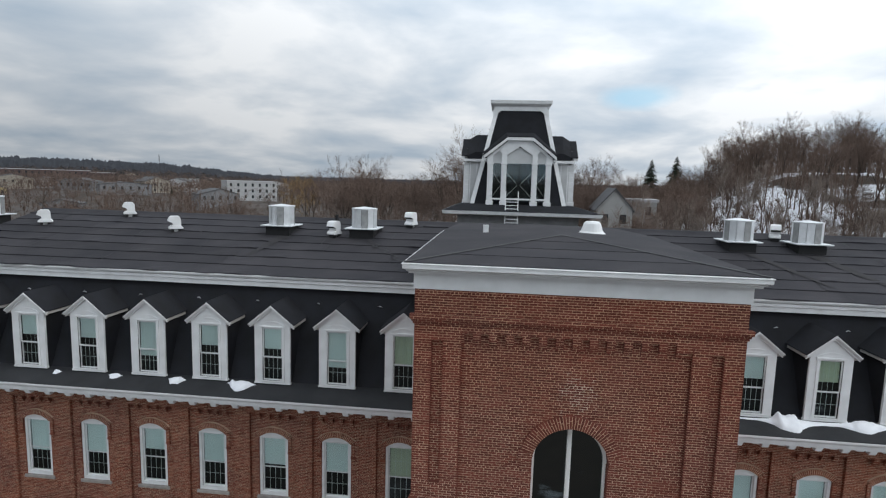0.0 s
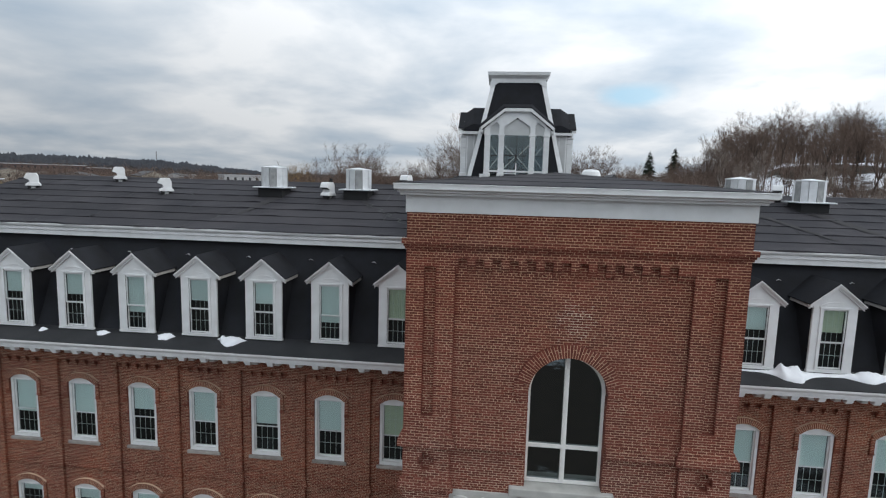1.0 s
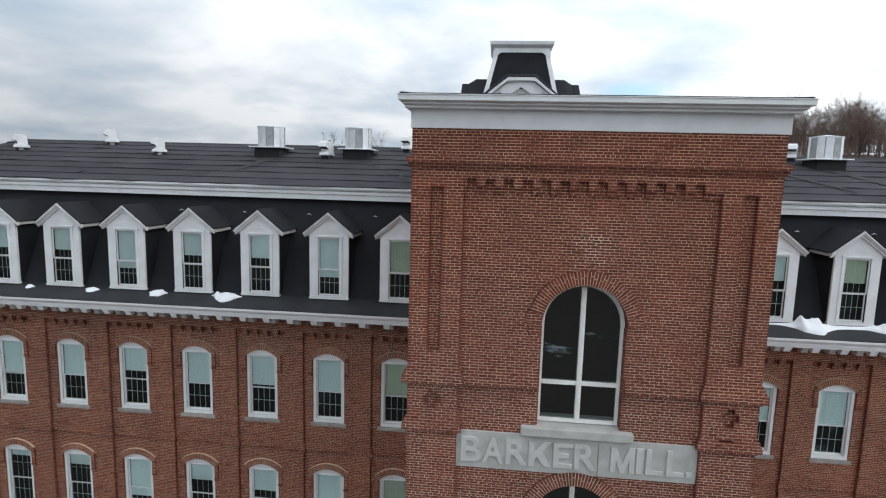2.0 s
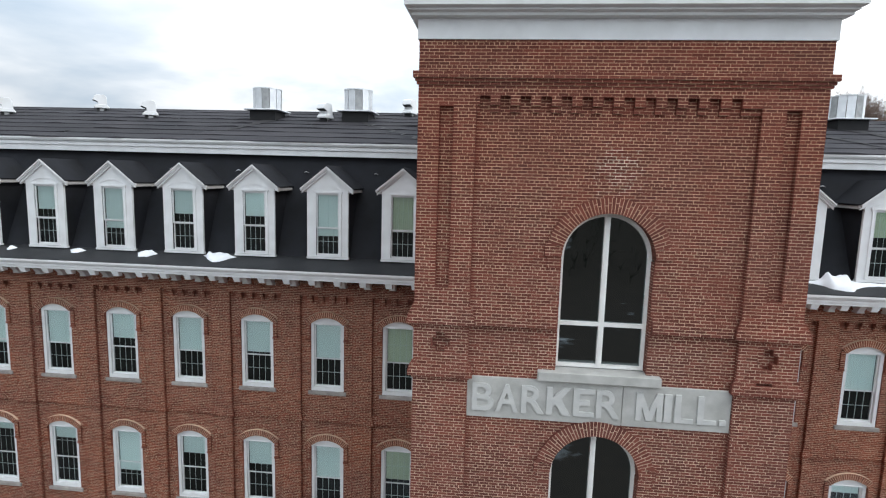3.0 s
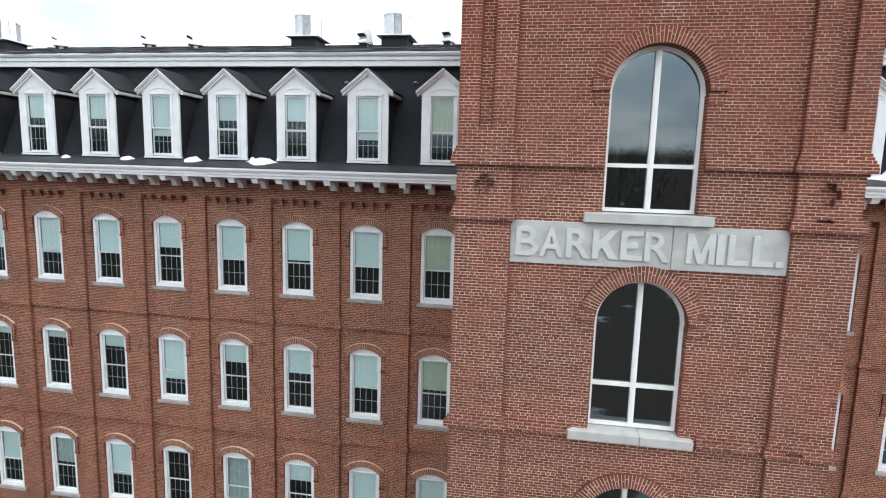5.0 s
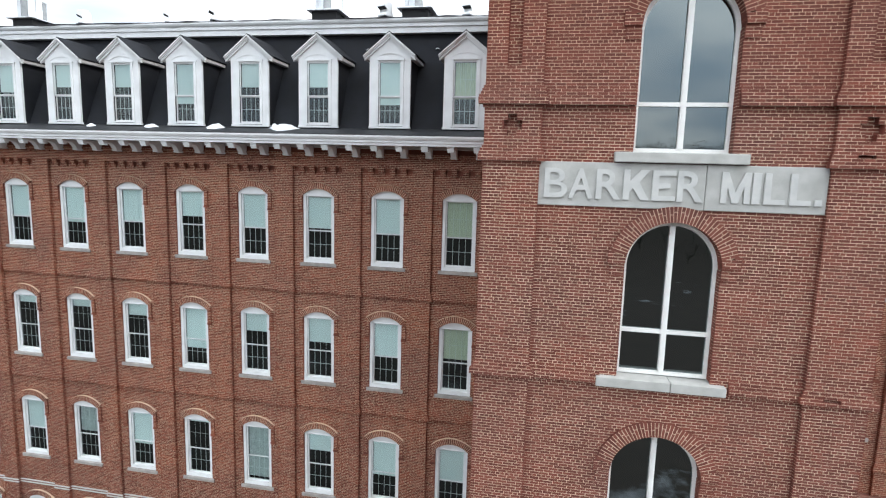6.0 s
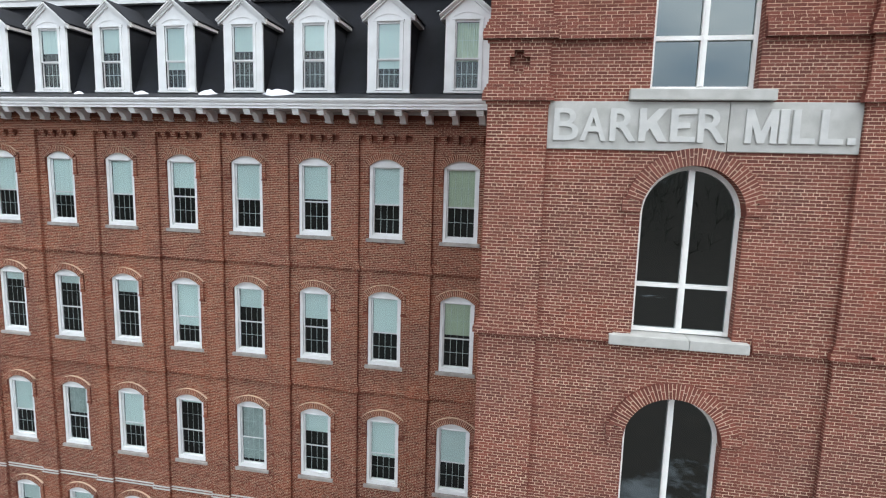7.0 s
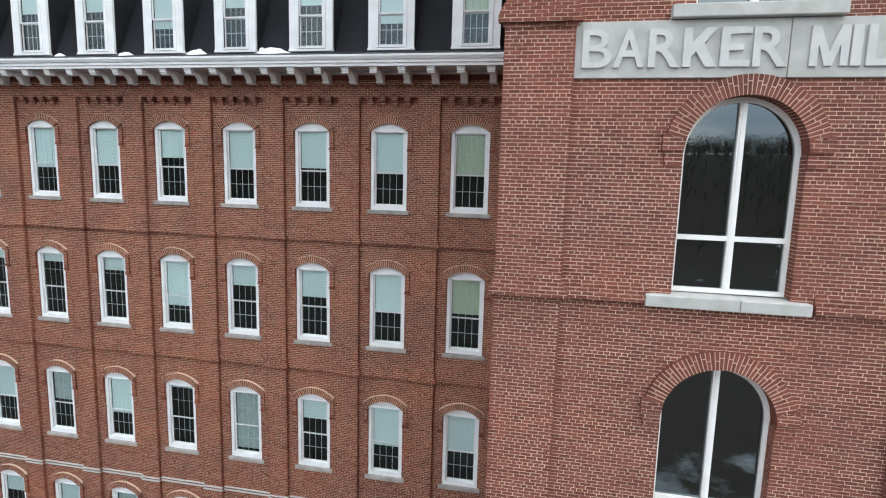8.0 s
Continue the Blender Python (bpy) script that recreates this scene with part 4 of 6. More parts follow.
    for drop in (0.4, 0.5, 0.6, 0.7):
        z = 2.2 - drop * 2.0
        d["blind", drop] = mesh_of("blind", boxes((-0.355, 0.355, 0.095, 0.10, z, 2.2), (-0.355, 0.355, 0.092, 0.104, z - 0.02, z)), BLIND)
        bm = bmesh.new()
        for k in range(10):
            xa, xb = -0.355 + 0.071 * k, -0.355 + 0.071 * (k + 1)
            v = [bm.verts.new(p) for p in ((xa, 0.115, z), ((xa + xb) / 2, 0.135, z), (xb, 0.115, z), (xb, 0.115, 2.2), ((xa + xb) / 2, 0.135, 2.2), (xa, 0.115, 2.2))]
            bm.faces.new((v[0], v[1], v[4], v[5])); bm.faces.new((v[1], v[2], v[3], v[4]))
        d["curtain", drop] = mesh_of("curtain", bm, CURTAIN)
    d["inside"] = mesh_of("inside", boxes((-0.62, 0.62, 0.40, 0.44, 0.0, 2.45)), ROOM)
    return d


DORM = dormer_meshes()
FRONT_Y, FOOT_Z = 7.35, 20.60


def dormer(x, drop, kind="blind"):
    w = thing("dormer", x, FRONT_Y, FOOT_Z, "white gabled dormer with sash window on the black mansard", "dormer", "dormers of the mansard roof")
    for k in ("front", "plinth", "architrave", "arched_trim", "inside"):
        share(k, DORM[k], w)
    for s in ("left", "right"):
        for k in ("cheek", "rake", "slope", "eave_board"):
            share(k, DORM[k, s], w)
    for k, g in (("upper_sash", "upper"), ("lower_sash", "lower")):
        s = share(k, DORM[k], w)
        pane = share("pane", DORM[g + "_pane"], s)
        pane.visible_shadow = False
        share("glazing_bars", DORM[g + "_bars"], s)
    share(kind, DORM[kind, drop], w)


for k, x in enumerate(LEFT_DORMERS):
    dormer(x, (0.6, 0.7, 0.4, 0.4, 0.7, 0.4, 0.4, 0.5, 0.5)[k], "curtain" if k == 0 else "blind")
for k, x in enumerate(RIGHT_DORMERS):
    dormer(x, 0.4, "curtain" if k == 2 else "blind")


# ---- tower windows ----
def tower_window(bottom, spring):
    w = thing("arched_window", WIN_X, 0.34, bottom, "tall round-arched window with white frame and dark reflecting glass", "window", "tower windows", "structure")
    h = spring - bottom
    R0, R1 = 0.93, 0.845
    n = 20
    bm = bmesh.new()
    box(bm, -R0, -R1, 0.0, 0.12, 0.0, h)
    box(bm, R1, R0, 0.0, 0.12, 0.0, h)
    box(bm, -R1, R1, 0.0, 0.12, 0.0, 0.075)
    for i in range(n):
        a, b = -math.pi / 2 + math.pi * i / n, -math.pi / 2 + math.pi * (i + 1) / n
        q = [(r * math.sin(t), h + r * math.cos(t)) for r, t in ((R0, a), (R1, a), (R1, b), (R0, b))]
        prism(bm, q, 0.0, 0.12, "y")
    part("frame", bm, TRIM, w)
    part("mullion", boxes((-0.055, 0.055, -0.02, 0.12, 0.075, h + R1), (-0.022, 0.022, -0.035, -0.02, 0.075, h + R1)), TRIM, w)
    tz = 0.90
    part("transom", boxes((-R1, -0.055, -0.01, 0.11, tz, tz + 0.08)), TRIM, w)
    part("transom", boxes((0.055, R1, -0.01, 0.11, tz, tz + 0.08)), TRIM, w)
    for s in (-1, 1):
        pts = [(s * 0.05, tz + 0.075), (s * R1, tz + 0.075)]
        for i in range(9):
            a = math.pi / 2 - (math.pi / 2 - 0.07) * i / 8
            pts.append((s * R1 * math.sin(a), h + R1 * math.cos(a)))
        for q in ([(s * 0.06, 0.07), (s * R1, 0.07), (s * R1, tz), (s * 0.06, tz)], pts):
            q = q if s > 0 else q[::-1]
            p = raw("pane", [(u, 0.06, v) for u, v in q], [tuple(range(len(q)))], GLASS_DARK, w)
            p.visible_shadow = False


for bottom, spring in ARCHES:
    tower_window(bottom, spring)


def stone_sill(x0, x1, z0, z1, split):
    s = thing("stone_sill", 0, 0, 0, "grey granite sill below a tower window" + (", cracked across" if split else ""), "window sill", "tower sills")
    cuts = (x0, split, x1) if split else (x0, x1)
    for i, (a, b) in enumerate(zip(cuts, cuts[1:])):
        part("sill_block", boxes((a + (0.008 if i else 0), b, -0.06 - 0.004 * i, 0.47, z0, z1 - 0.004 * i)), STONE, s, bevel=0.012)


stone_sill(-1.23, 1.25, 19.40, 19.600, None)
stone_sill(-1.29, 1.25, 14.755, 14.960, 0.18)
stone_sill(-1.29, 1.25, 9.97, 10.18, None)


# ---- the name stone ----
def name_stone():
    s = thing("name_stone", 0, 0, 0, "pale granite name stone with raised block letters set in the tower", "sign")
    part("slab", boxes((-2.705, 0.525, 0.055, 0.20, 18.497, 19.385)), STONE, s, bevel=0.008)
    part("slab", boxes((0.535, 2.685, 0.055, 0.20, 18.497, 19.385)), STONE, s, bevel=0.008)
    spots = (("B", -2.60, -2.14), ("A", -2.11, -1.63), ("R", -1.57, -1.09), ("K", -1.05, -0.54), ("E", -0.50, -0.06), ("R", -0.03, 0.46),
             ("M", 0.77, 1.30), ("I", 1.33, 1.48), ("L", 1.54, 1.92), ("L", 1.99, 2.37), (".", 2.43, 2.56))
    z0, tall = 18.655, 0.60
    cache = {}
    for ch, a, b in spots:
        a, b = a + 0.03, b + 0.03
        w, st, bar, T = b - a, 0.122, 0.100, tall
        out = {
            "M": [(0, 0), (st * 0.9, 0), (st * 0.9, 0.36), (w / 2 - 0.055, 0), (w / 2 + 0.055, 0), (w - st * 0.9, 0.36), (w - st * 0.9, 0), (w, 0), (w, T), (w - st, T), (w / 2, 0.20), (st, T), (0, T)],
            "I": [(0, 0), (w, 0), (w, T), (0, T)],
            "L": [(0, 0), (w, 0), (w, bar), (st, bar), (st, T), (0, T)],
            "E": [(0, 0), (w, 0), (w, bar), (st, bar), (st, 0.25), (w * 0.78, 0.25), (w * 0.78, 0.25 + bar), (st, 0.25 + bar), (st, T - bar), (w, T - bar), (w, T), (0, T)],
            "K": [(0, 0), (st, 0), (st, 0.17), (st + 0.07, 0.25), (w - 0.17, 0), (w, 0), (st + 0.175, 0.36), (w - 0.01, T), (w - 0.18, T), (st, 0.36), (st, T), (0, T)],
            ".": [(0, 0), (w, 0), (w, 0.12), (0, 0.12)]}
        if ch in out:
            bm = bmesh.new()
            prism(bm, [(a + p, z0 + q) for p, q in out[ch]], 0.012, 0.056, "y")
            part("letter", bm, STONE_PALE, s, "pale raised stone letter", bevel=0.006)
            continue
        if ch not in cache:
            cu = bpy.data.curves.new("letter", 'FONT')
            cu.body, cu.size, cu.extrude, cu.offset = ch, 1.0, 0.05, 0.008 if ch == 'B' else 0.016
            tmp = new("letter", cu)
            bpy.context.view_layer.update()
            me = bpy.data.meshes.new_from_object(tmp.evaluated_get(bpy.context.evaluated_depsgraph_get()))
            bpy.data.objects.remove(tmp)
            cache[ch] = me
        me = cache[ch].copy()
        co = np.array([v.co[:] for v in me.vertices])
        lo, hi = co.min(axis=0), co.max(axis=0)
        u = (co[:, 0] - lo[0]) / (hi[0] - lo[0])
        v = (co[:, 1] - lo[1]) / (hi[1] - lo[1])
        d = (co[:, 2] - lo[2]) / (hi[2] - lo[2])
        h = 0.11 if ch == "." else tall
        for i, w in enumerate(me.vertices):
            w.co = (a + (b - a) * u[i], 0.056 - 0.044 * d[i], z0 + h * v[i])
        me.materials.clear()
        me.materials.append(STONE_PALE)
        share("letter", me, s, "pale raised stone letter")


name_stone()


# ---- things on the roofs ----
def roof_vent(x, y):
    """A drum-shaped powered ventilator on a square flashing and a black curb."""
    z = roof_z(y)
    v = thing("roof_ventilator", x, y, z, "galvanised drum roof ventilator on a square flange and black curb", "roof vent", "drum ventilators on the roof")
    bm = bmesh.new()
    box(bm, -0.60, 0.60, -0.60, 0.60, -0.25, 0.30)
    part("curb", bm, RUBBER, v, "black curb")
    part("flange", boxes((-0.80, 0.80, -0.80, 0.80, 0.30, 0.36)), TIN, v, bevel=0.012)
    n, r = 12, 0.64
    for i in range(n):
        a, b = 2 * math.pi * i / n + 0.02, 2 * math.pi * (i + 1) / n - 0.02
        q = [(rr * math.cos(t), rr * math.sin(t)) for rr, t in ((r, a), (r, b), (r - 0.03, b), (r - 0.03, a))]
        bm = bmesh.new()
        prism(bm, q, 0.36, 1.32, "z")
        part("drum_panel", bm, TIN if i % 3 else TIN_DULL, v)
    bm = bmesh.new()
    tip = bm.verts.new((0, 0, 1.41))
    for zz in (1.32,):
        ring = [bm.verts.new((0.665 * math.cos(2 * math.pi * i / n), 0.665 * math.sin(2 * math.pi * i / n), zz)) for i in range(n)]
        low = [bm.verts.new((0.665 * math.cos(2 * math.pi * i / n), 0.665 * math.sin(2 * math.pi * i / n), zz - 0.05)) for i in range(n)]
    for i in range(n):
        j = (i + 1) % n
        bm.faces.new((ring[i], ring[j], tip)); bm.faces.new((low[i], low[j], ring[j], ring[i]))
    bm.faces.new(low[::-1])
    part("lid", bm, TIN, v)


for x, y in ((-29.4, 14.06), (-12.98, 14.06), (-8.68, 14.06), (9.3, 14.2), (12.35, 14.2)):
    roof_vent(x, y)


def gooseneck(x, y, turn=0.0, tall=1.0):
    z = roof_z(y)
    v = thing("gooseneck_vent", x, y, z, "small white sheet-metal gooseneck vent on a grey stub", "roof vent", "gooseneck vents on the roof", rz=turn)
    v.scale = (0.64, 0.64, 0.71)
    for x0 in (-0.30, 0.20):
        part("foot", boxes((x0, x0 + 0.2, -0.26, 0.26, -0.12, 0.17)), RUBBER, v, "dark foot")
    part("curb", boxes((-0.24, 0.34, -0.24, 0.24, -0.12, 0.14)), TIN_DULL, v)
    bm = bmesh.new()
    # a low body with sloping shoulders
    prism(bm, ((-0.46, 0.17), (0.56, 0.17), (0.56, 0.27), (0.42, 0.42), (-0.30, 0.42), (-0.46, 0.27)), -0.36, 0.36, "y")
    part("body", bm, WHITE, v, bevel=0.02)
    bm = bmesh.new()
    # the square neck leans over; the mouth looks outwards and down
    prism(bm, [(p, q * tall) for p, q in ((0.42, 0.38), (0.40, 0.92), (0.26, 1.10), (-0.28, 1.10), (-0.40, 1.02), (-0.54, 0.74), (-0.20, 0.62), (-0.16, 0.38))], -0.34, 0.34, "y")
    part("hood", bm, WHITE, v, "white bent hood", bevel=0.012)
    # the hood is solid: a black sheet paints the shade of its opening
    bm = bmesh.new()
    prism(bm, ((-0.53, 0.728), (-0.21, 0.615), (-0.215, 0.60), (-0.545, 0.710)), -0.31, 0.31, "y")
    part("mouth", bm, RUBBER, v, "black sheet for the shaded mouth")


for x, y in ((-25.95, 13.75), (-22.37, 15.5), (-18.45, 13.5), (-10.1, 13.6), (-6.53, 15.4), (11.5, 15.4)):
    gooseneck(x, y, 38 if x < -12 else 70)


def lathe(profile, n=20):
    bm = bmesh.new()
    rings = [[bm.verts.new((r * math.cos(2 * math.pi * i / n), r * math.sin(2 * math.pi * i / n), z)) for i in range(n)] for r, z in profile]
    for a, b in zip(rings, rings[1:]):
        for i in range(n):
            bm.faces.new((a[i], a[(i + 1) % n], b[(i + 1) % n], b[i]))
    bm.faces.new(rings[-1])
    bm.faces.new(rings[0][::-1])
    return bm


mush = thing("mushroom_vent", 1.52, 7.9, 26.84, "white mushroom-shaped roof fan on the tower roof", "roof vent")
part("base_ring", lathe(((0.36, -0.10), (0.36, 0.10))), TIN, mush, smooth=False)
part("hood", lathe(((0.50, 0.10), (0.50, 0.17), (0.40, 0.26), (0.31, 0.54), (0.24, 0.61), (0.05, 0.63))), WHITE, mush, smooth=False)
hatch = thing("roof_box", -2.40, 7.6, 26.92, "small white box on the tower roof", "roof box")
part("case", boxes((-0.10, 0.10, -0.10, 0.10, -0.02, 0.26)), WHITE, hatch, bevel=0.015)
part("lid", boxes((-0.11, 0.11, -0.11, 0.11, 0.26, 0.285)), WHITE, hatch)
stub = thing("pipe_stub", -10.6, 15.7, roof_z(15.7), "short dark vent pipe at the roof ridge", "pipe")
part("pipe", lathe(((0.09, -0.1), (0.09, 0.42)), 10), RUBBER, stub)


# dark wet runs on the felt below some ventilators
STAIN = material("wet_felt", (0.022, 0.021, 0.022), 0.9, vary=0.2, scale=2.0, second=(0.034, 0.032, 0.035))
for x, y, lean, length, wide in ((-12.6, 13.3, -0.25, 2.6, 0.30), (-8.2, 13.2, 0.5, 1.0, 0.12), (9.5, 13.4, 0.55, 3.4, 0.24), (12.3, 13.4, 0.45, 3.6, 0.36)):
    vs, fs = [], []
    for k in range(13):
        t = k / 12
        yy = y - length * t
        w = wide * (1 - 0.7 * t) * (1 + 0.35 * noise.noise(Vector((k * 0.9, x, 0))))
        xx = x + lean * length * t
        vs += [(xx - w, yy, roof_z(yy) + 0.042), (xx + w, yy, roof_z(yy) + 0.042)]
        if k:
            fs.append((2 * k - 2, 2 * k - 1, 2 * k + 1, 2 * k))
    o = raw("water_stain", vs, fs, STAIN)
    tagged(o, "dark wet streak on the grey roofing felt", "stain", kind="structure")


# a stepped black seam that climbs across the felt towards a ventilator
vs, fs = [], []
for k in range(25):
    t = k / 24
    xx = -8.0 + 3.3 * t + (0.16 if k % 4 in (1, 2) else -0.1)
    yy = 12.9 - 3.9 * t
    vs += [(xx - 0.05, yy, roof_z(yy) + 0.05), (xx + 0.05, yy, roof_z(yy) + 0.05)]
    if k:
        fs.append((2 * k - 2, 2 * k - 1, 2 * k + 1, 2 * k))
tagged(raw("tar_seam", vs, fs, SEAM), "stepped black tar seam on the grey roofing felt", "seam", kind="structure")


# little metal snow hooks on the mansard
def hooks(xs):
    bm = bmesh.new()
    prism(bm, ((-0.09, 0.0), (0.0, 0.06), (0.09, 0.0), (0.0, 0.035)), -0.05, 0.0, "y")
    me = mesh_of("snow_hook", bm, TIN)
    for x in xs:
        h = new("snow_hook", me)
        h.location = (x + 1.35, 7.55 + (23.55 - 20.52) * 0.443 - 0.01, 23.55)
        tagged(h, "small metal snow hook on the black mansard", "roof hook", "snow hooks")


hooks(LEFT_DORMERS[1:])
hooks(RIGHT_DORMERS)


# ---- snow left on the skirt of the mansard ----
def snow_drift(x0, x1, foot, swells, seed):
    """A drift along the foot of the mansard, melted to a ragged lower edge. swells: (middle, half length, reach down the skirt, height)."""
    nx, ny = max(16, int((x1 - x0) / 0.05)), 11
    bm = bmesh.new()
    grid = []
    for i in range(nx + 1):
        x = x0 + (x1 - x0) * i / nx
        ends = min(1.0, 4 * i / nx, 4 * (nx - i) / nx)
        n = noise.noise(Vector((x * 2.3, seed, 0.5)))
        reach, tall = 0.13 + 0.05 * n, 0.035
        for c, half, r, h in swells:
            b = math.exp(-((x - c) / half) ** 2)
            reach += r * b
            tall += h * b * (1 + 0.55 * noise.noise(Vector((x * 5.5, seed, 3.0))))
        reach *= max(0.05, ends)
        row = []
        for j in range(ny + 1):
            v = j / ny
            y = foot - reach * (1 - v)
            ridge = (math.sin(math.pi * min(1.0, v * 0.62)) ** 0.8) if 0 < j < ny else (0.0 if j == 0 else 0.82)
            lump = 1 + 0.3 * noise.noise(Vector((x * 4, y * 6, seed * 1.7)))
            z = 20.30 + (y - 6.40) * 0.2459 + tall * ends * ridge * lump + (0.018 if j else -0.02)
            row.append(bm.verts.new((x + 0.03 * noise.noise(Vector((x * 9, v * 3, seed))), y, z)))
        row.append(bm.verts.new((x, foot + 0.02, 20.30 + (foot - 6.40) * 0.2459 - 0.03)))
        grid.append(row)
    for a, b in zip(grid, grid[1:]):
        for j in range(ny + 1):
            bm.faces.new((a[j], b[j], b[j + 1], a[j + 1]))
    for side in (grid[0], grid[-1]):
        bm.faces.new(side)
    tagged(part("snow_patch", bm, SNOW, None, smooth=True), "drift of old white snow on the black eaves skirt", "snow", "snow left on the eaves")


snow_drift(-12.50, -11.30, 7.26, ((-12.30, 0.10, 0.05, 0.16), (-11.85, 0.36, 0.36, 0.13)), 1)
snow_drift(-15.00, -14.25, 7.26, ((-14.45, 0.16, 0.16, 0.13), (-14.75, 0.2, 0.18, 0.05)), 2)
snow_drift(-17.60, -17.00, 7.26, ((-17.3, 0.2, 0.10, 0.05),), 3)
snow_drift(-20.05, -19.70, 7.26, ((-19.9, 0.1, 0.05, 0.03),), 4)
snow_drift(6.60, 12.55, 7.28, ((8.35, 0.16, 0.15, 0.24), (8.62, 0.14, 0.10, 0.10), (8.85, 0.12, 0.10, 0.22), (8.75, 0.55, 0.42, 0.07), (11.35, 0.6, 0.36, 0.20), (11.9, 0.3, 0.1, 0.05)), 5)
snow_drift(12.75, 14.60, 7.28, ((13.4, 0.5, 0.30, 0.22),), 8)


# ---- the cupola on the stair tower behind ----
CX, CY = -0.70, 30.7


def frustum(h0, z0, h1, z1, x0=0.0, x1=0.0):
    """A square block that tapers from half width h0 at z0 to h1 at z1, its foot and head shifted by x0 and x1."""
    bm = bmesh.new()
    a = [bm.verts.new((x0 + u * h0, v * h0, z0)) for u, v in ((-1, -1), (1, -1), (1, 1), (-1, 1))]
    b = [bm.verts.new((x1 + u * h1, v * h1, z1)) for u, v in ((-1, -1), (1, -1), (1, 1), (-1, 1))]
    for i in range(4):
        bm.faces.new((a[i], a[(i + 1) % 4], b[(i + 1) % 4], b[i]))
    bm.faces.new(a[::-1]); bm.faces.new(b)
    return bm


def build_cupola():
    c = thing("cupola", CX, CY, 0, "white and black Victorian cupola with truncated mansard and columned bays", "cupola")
    part("tower_base", frustum(4.2, 0, 4.2, 25.2), PLAIN, c)
    for k in range(6):
        z = 25.2 + 0.226 * k
        part("clapboard", frustum(4.30, z, 4.26, z + 0.224), CLAP_DARK, c)
    part("soffit", frustum(5.35, 26.56, 5.35, 26.60, 0.22, 0.22), SOFFIT, c)
    part("fascia", frustum(5.45, 26.60, 5.52, 26.82, 0.22, 0.22), WHITE, c)
    part("skirt_roof", frustum(5.50, 26.825, 4.0, 27.28, 0.22, 0.0), SLATE, c)
    part("mansard", frustum(3.42, 27.25, 1.90, 34.15), SLATE, c)
    for sx in (-1, 1):
        for sy in (-1, 1):
            bm = bmesh.new()
            rings = []
            for h, z in ((3.46, 27.25), (1.93, 34.15)):
                w = 0.30
                q = [(sx * h, sy * h), (sx * (h - w), sy * h), (sx * (h - w), sy * (h - 0.10)), (sx * (h - 0.10), sy * (h - 0.10)), (sx * (h - 0.10), sy * (h - w)), (sx * h, sy * (h - w))]
                rings.append([bm.verts.new((*p, z)) for p in q])
            for i in range(6):
                bm.faces.new((rings[0][i], rings[0][(i + 1) % 6], rings[1][(i + 1) % 6], rings[1][i]))
            part("corner_trim", bm, WHITE, c)
    for k in range(4):
        m = Matrix.Rotation(k * math.pi / 2, 4, 'Z')
        bm = bmesh.new()
        # slanted brackets below the top frieze
        for s in (-1, 1):
            prism(bm, ((s * 1.98, 34.2), (s * 1.35, 34.2), (s * 2.04, 33.65)), -2.04, -1.90, "y")
        bm.transform(m)
        part("spandrel", bm, WHITE, c)
    part("frieze", frustum(1.96, 34.12, 1.96, 34.42), WHITE, c)
    part("crown", frustum(1.98, 34.42, 2.20, 34.60), WHITE, c)
    part("crown_board", frustum(2.22, 34.60, 2.26, 34.86), WHITE, c, bevel=0.02)
    for k in range(4):
        m = Matrix.Rotation(k * math.pi / 2, 4, 'Z')
        bay = new("bay")
        bay.parent = c
        bay.matrix_basis = m
        tagged(bay, "columned bay with truncated gable")
        F = -4.05
        for x in (-2.05, -1.08, 1.08, 2.05):
            # a square pier with rusticated blocks, plinth and cap in one moulding
            levels, z = [(0.25, 27.25), (0.25, 27.53), (0.16, 27.55)], 27.57
            for j in range(7):
                levels += [(0.19, z), (0.19, z + 0.325), (0.135, z + 0.330), (0.135, z + 0.36)]
                z += 0.365
            levels += [(0.23, z), (0.23, z + 0.12)]
            bm = bmesh.new()
            rings = [[bm.verts.new((x + u * h, F + 0.17 + v * h, zz)) for u, v in ((-1, -1), (1, -1), (1, 1), (-1, 1))] for h, zz in levels]
            for p0, p1 in zip(rings, rings[1:]):
                for i in range(4):
                    bm.faces.new((p0[i], p0[(i + 1) % 4], p1[(i + 1) % 4], p1[i]))
            bm.faces.new(rings[-1])
            part("column", bm, WHITE, bay)
        bm = bmesh.new()
        # spandrel board with a pointed head over the middle light
        top = [(-2.3, 30.62), (-0.83, 31.80), (0.83, 31.80), (2.3, 30.62), (2.3, 30.2), (1.88, 30.2), (1.88, 30.75), (1.45, 31.1), (1.25, 30.9), (1.25, 30.2), (0.90, 30.2), (0.90, 30.8), (0.0, 31.4),
               (-0.90, 30.8), (-0.90, 30.2), (-1.25, 30.2), (-1.25, 30.9), (-1.45, 31.1), (-1.88, 30.75), (-1.88, 30.2), (-2.3, 30.2)]
        prism(bm, top, F + 0.05, F + 0.18, "y")
        part("pediment", bm, WHITE, bay)
        part("panel", boxes((-1.95, 1.95, F + 0.20, F + 0.24, 30.2, 31.3)), CLAPBOARD, bay)
        bm = bmesh.new()
        for q in ([(-2.55, 30.50), (-2.55, 30.72), (-0.90, 32.02), (-0.90, 31.80)], [(-0.90, 31.80), (-0.90, 32.02), (0.90, 32.02), (0.90, 31.80)], [(0.90, 31.80), (0.90, 32.02), (2.55, 30.72), (2.55, 30.50)]):
            prism(bm, q, F - 0.18, F + 0.05, "y")
        part("rake_trim", bm, WHITE, bay)
        bm = bmesh.new()
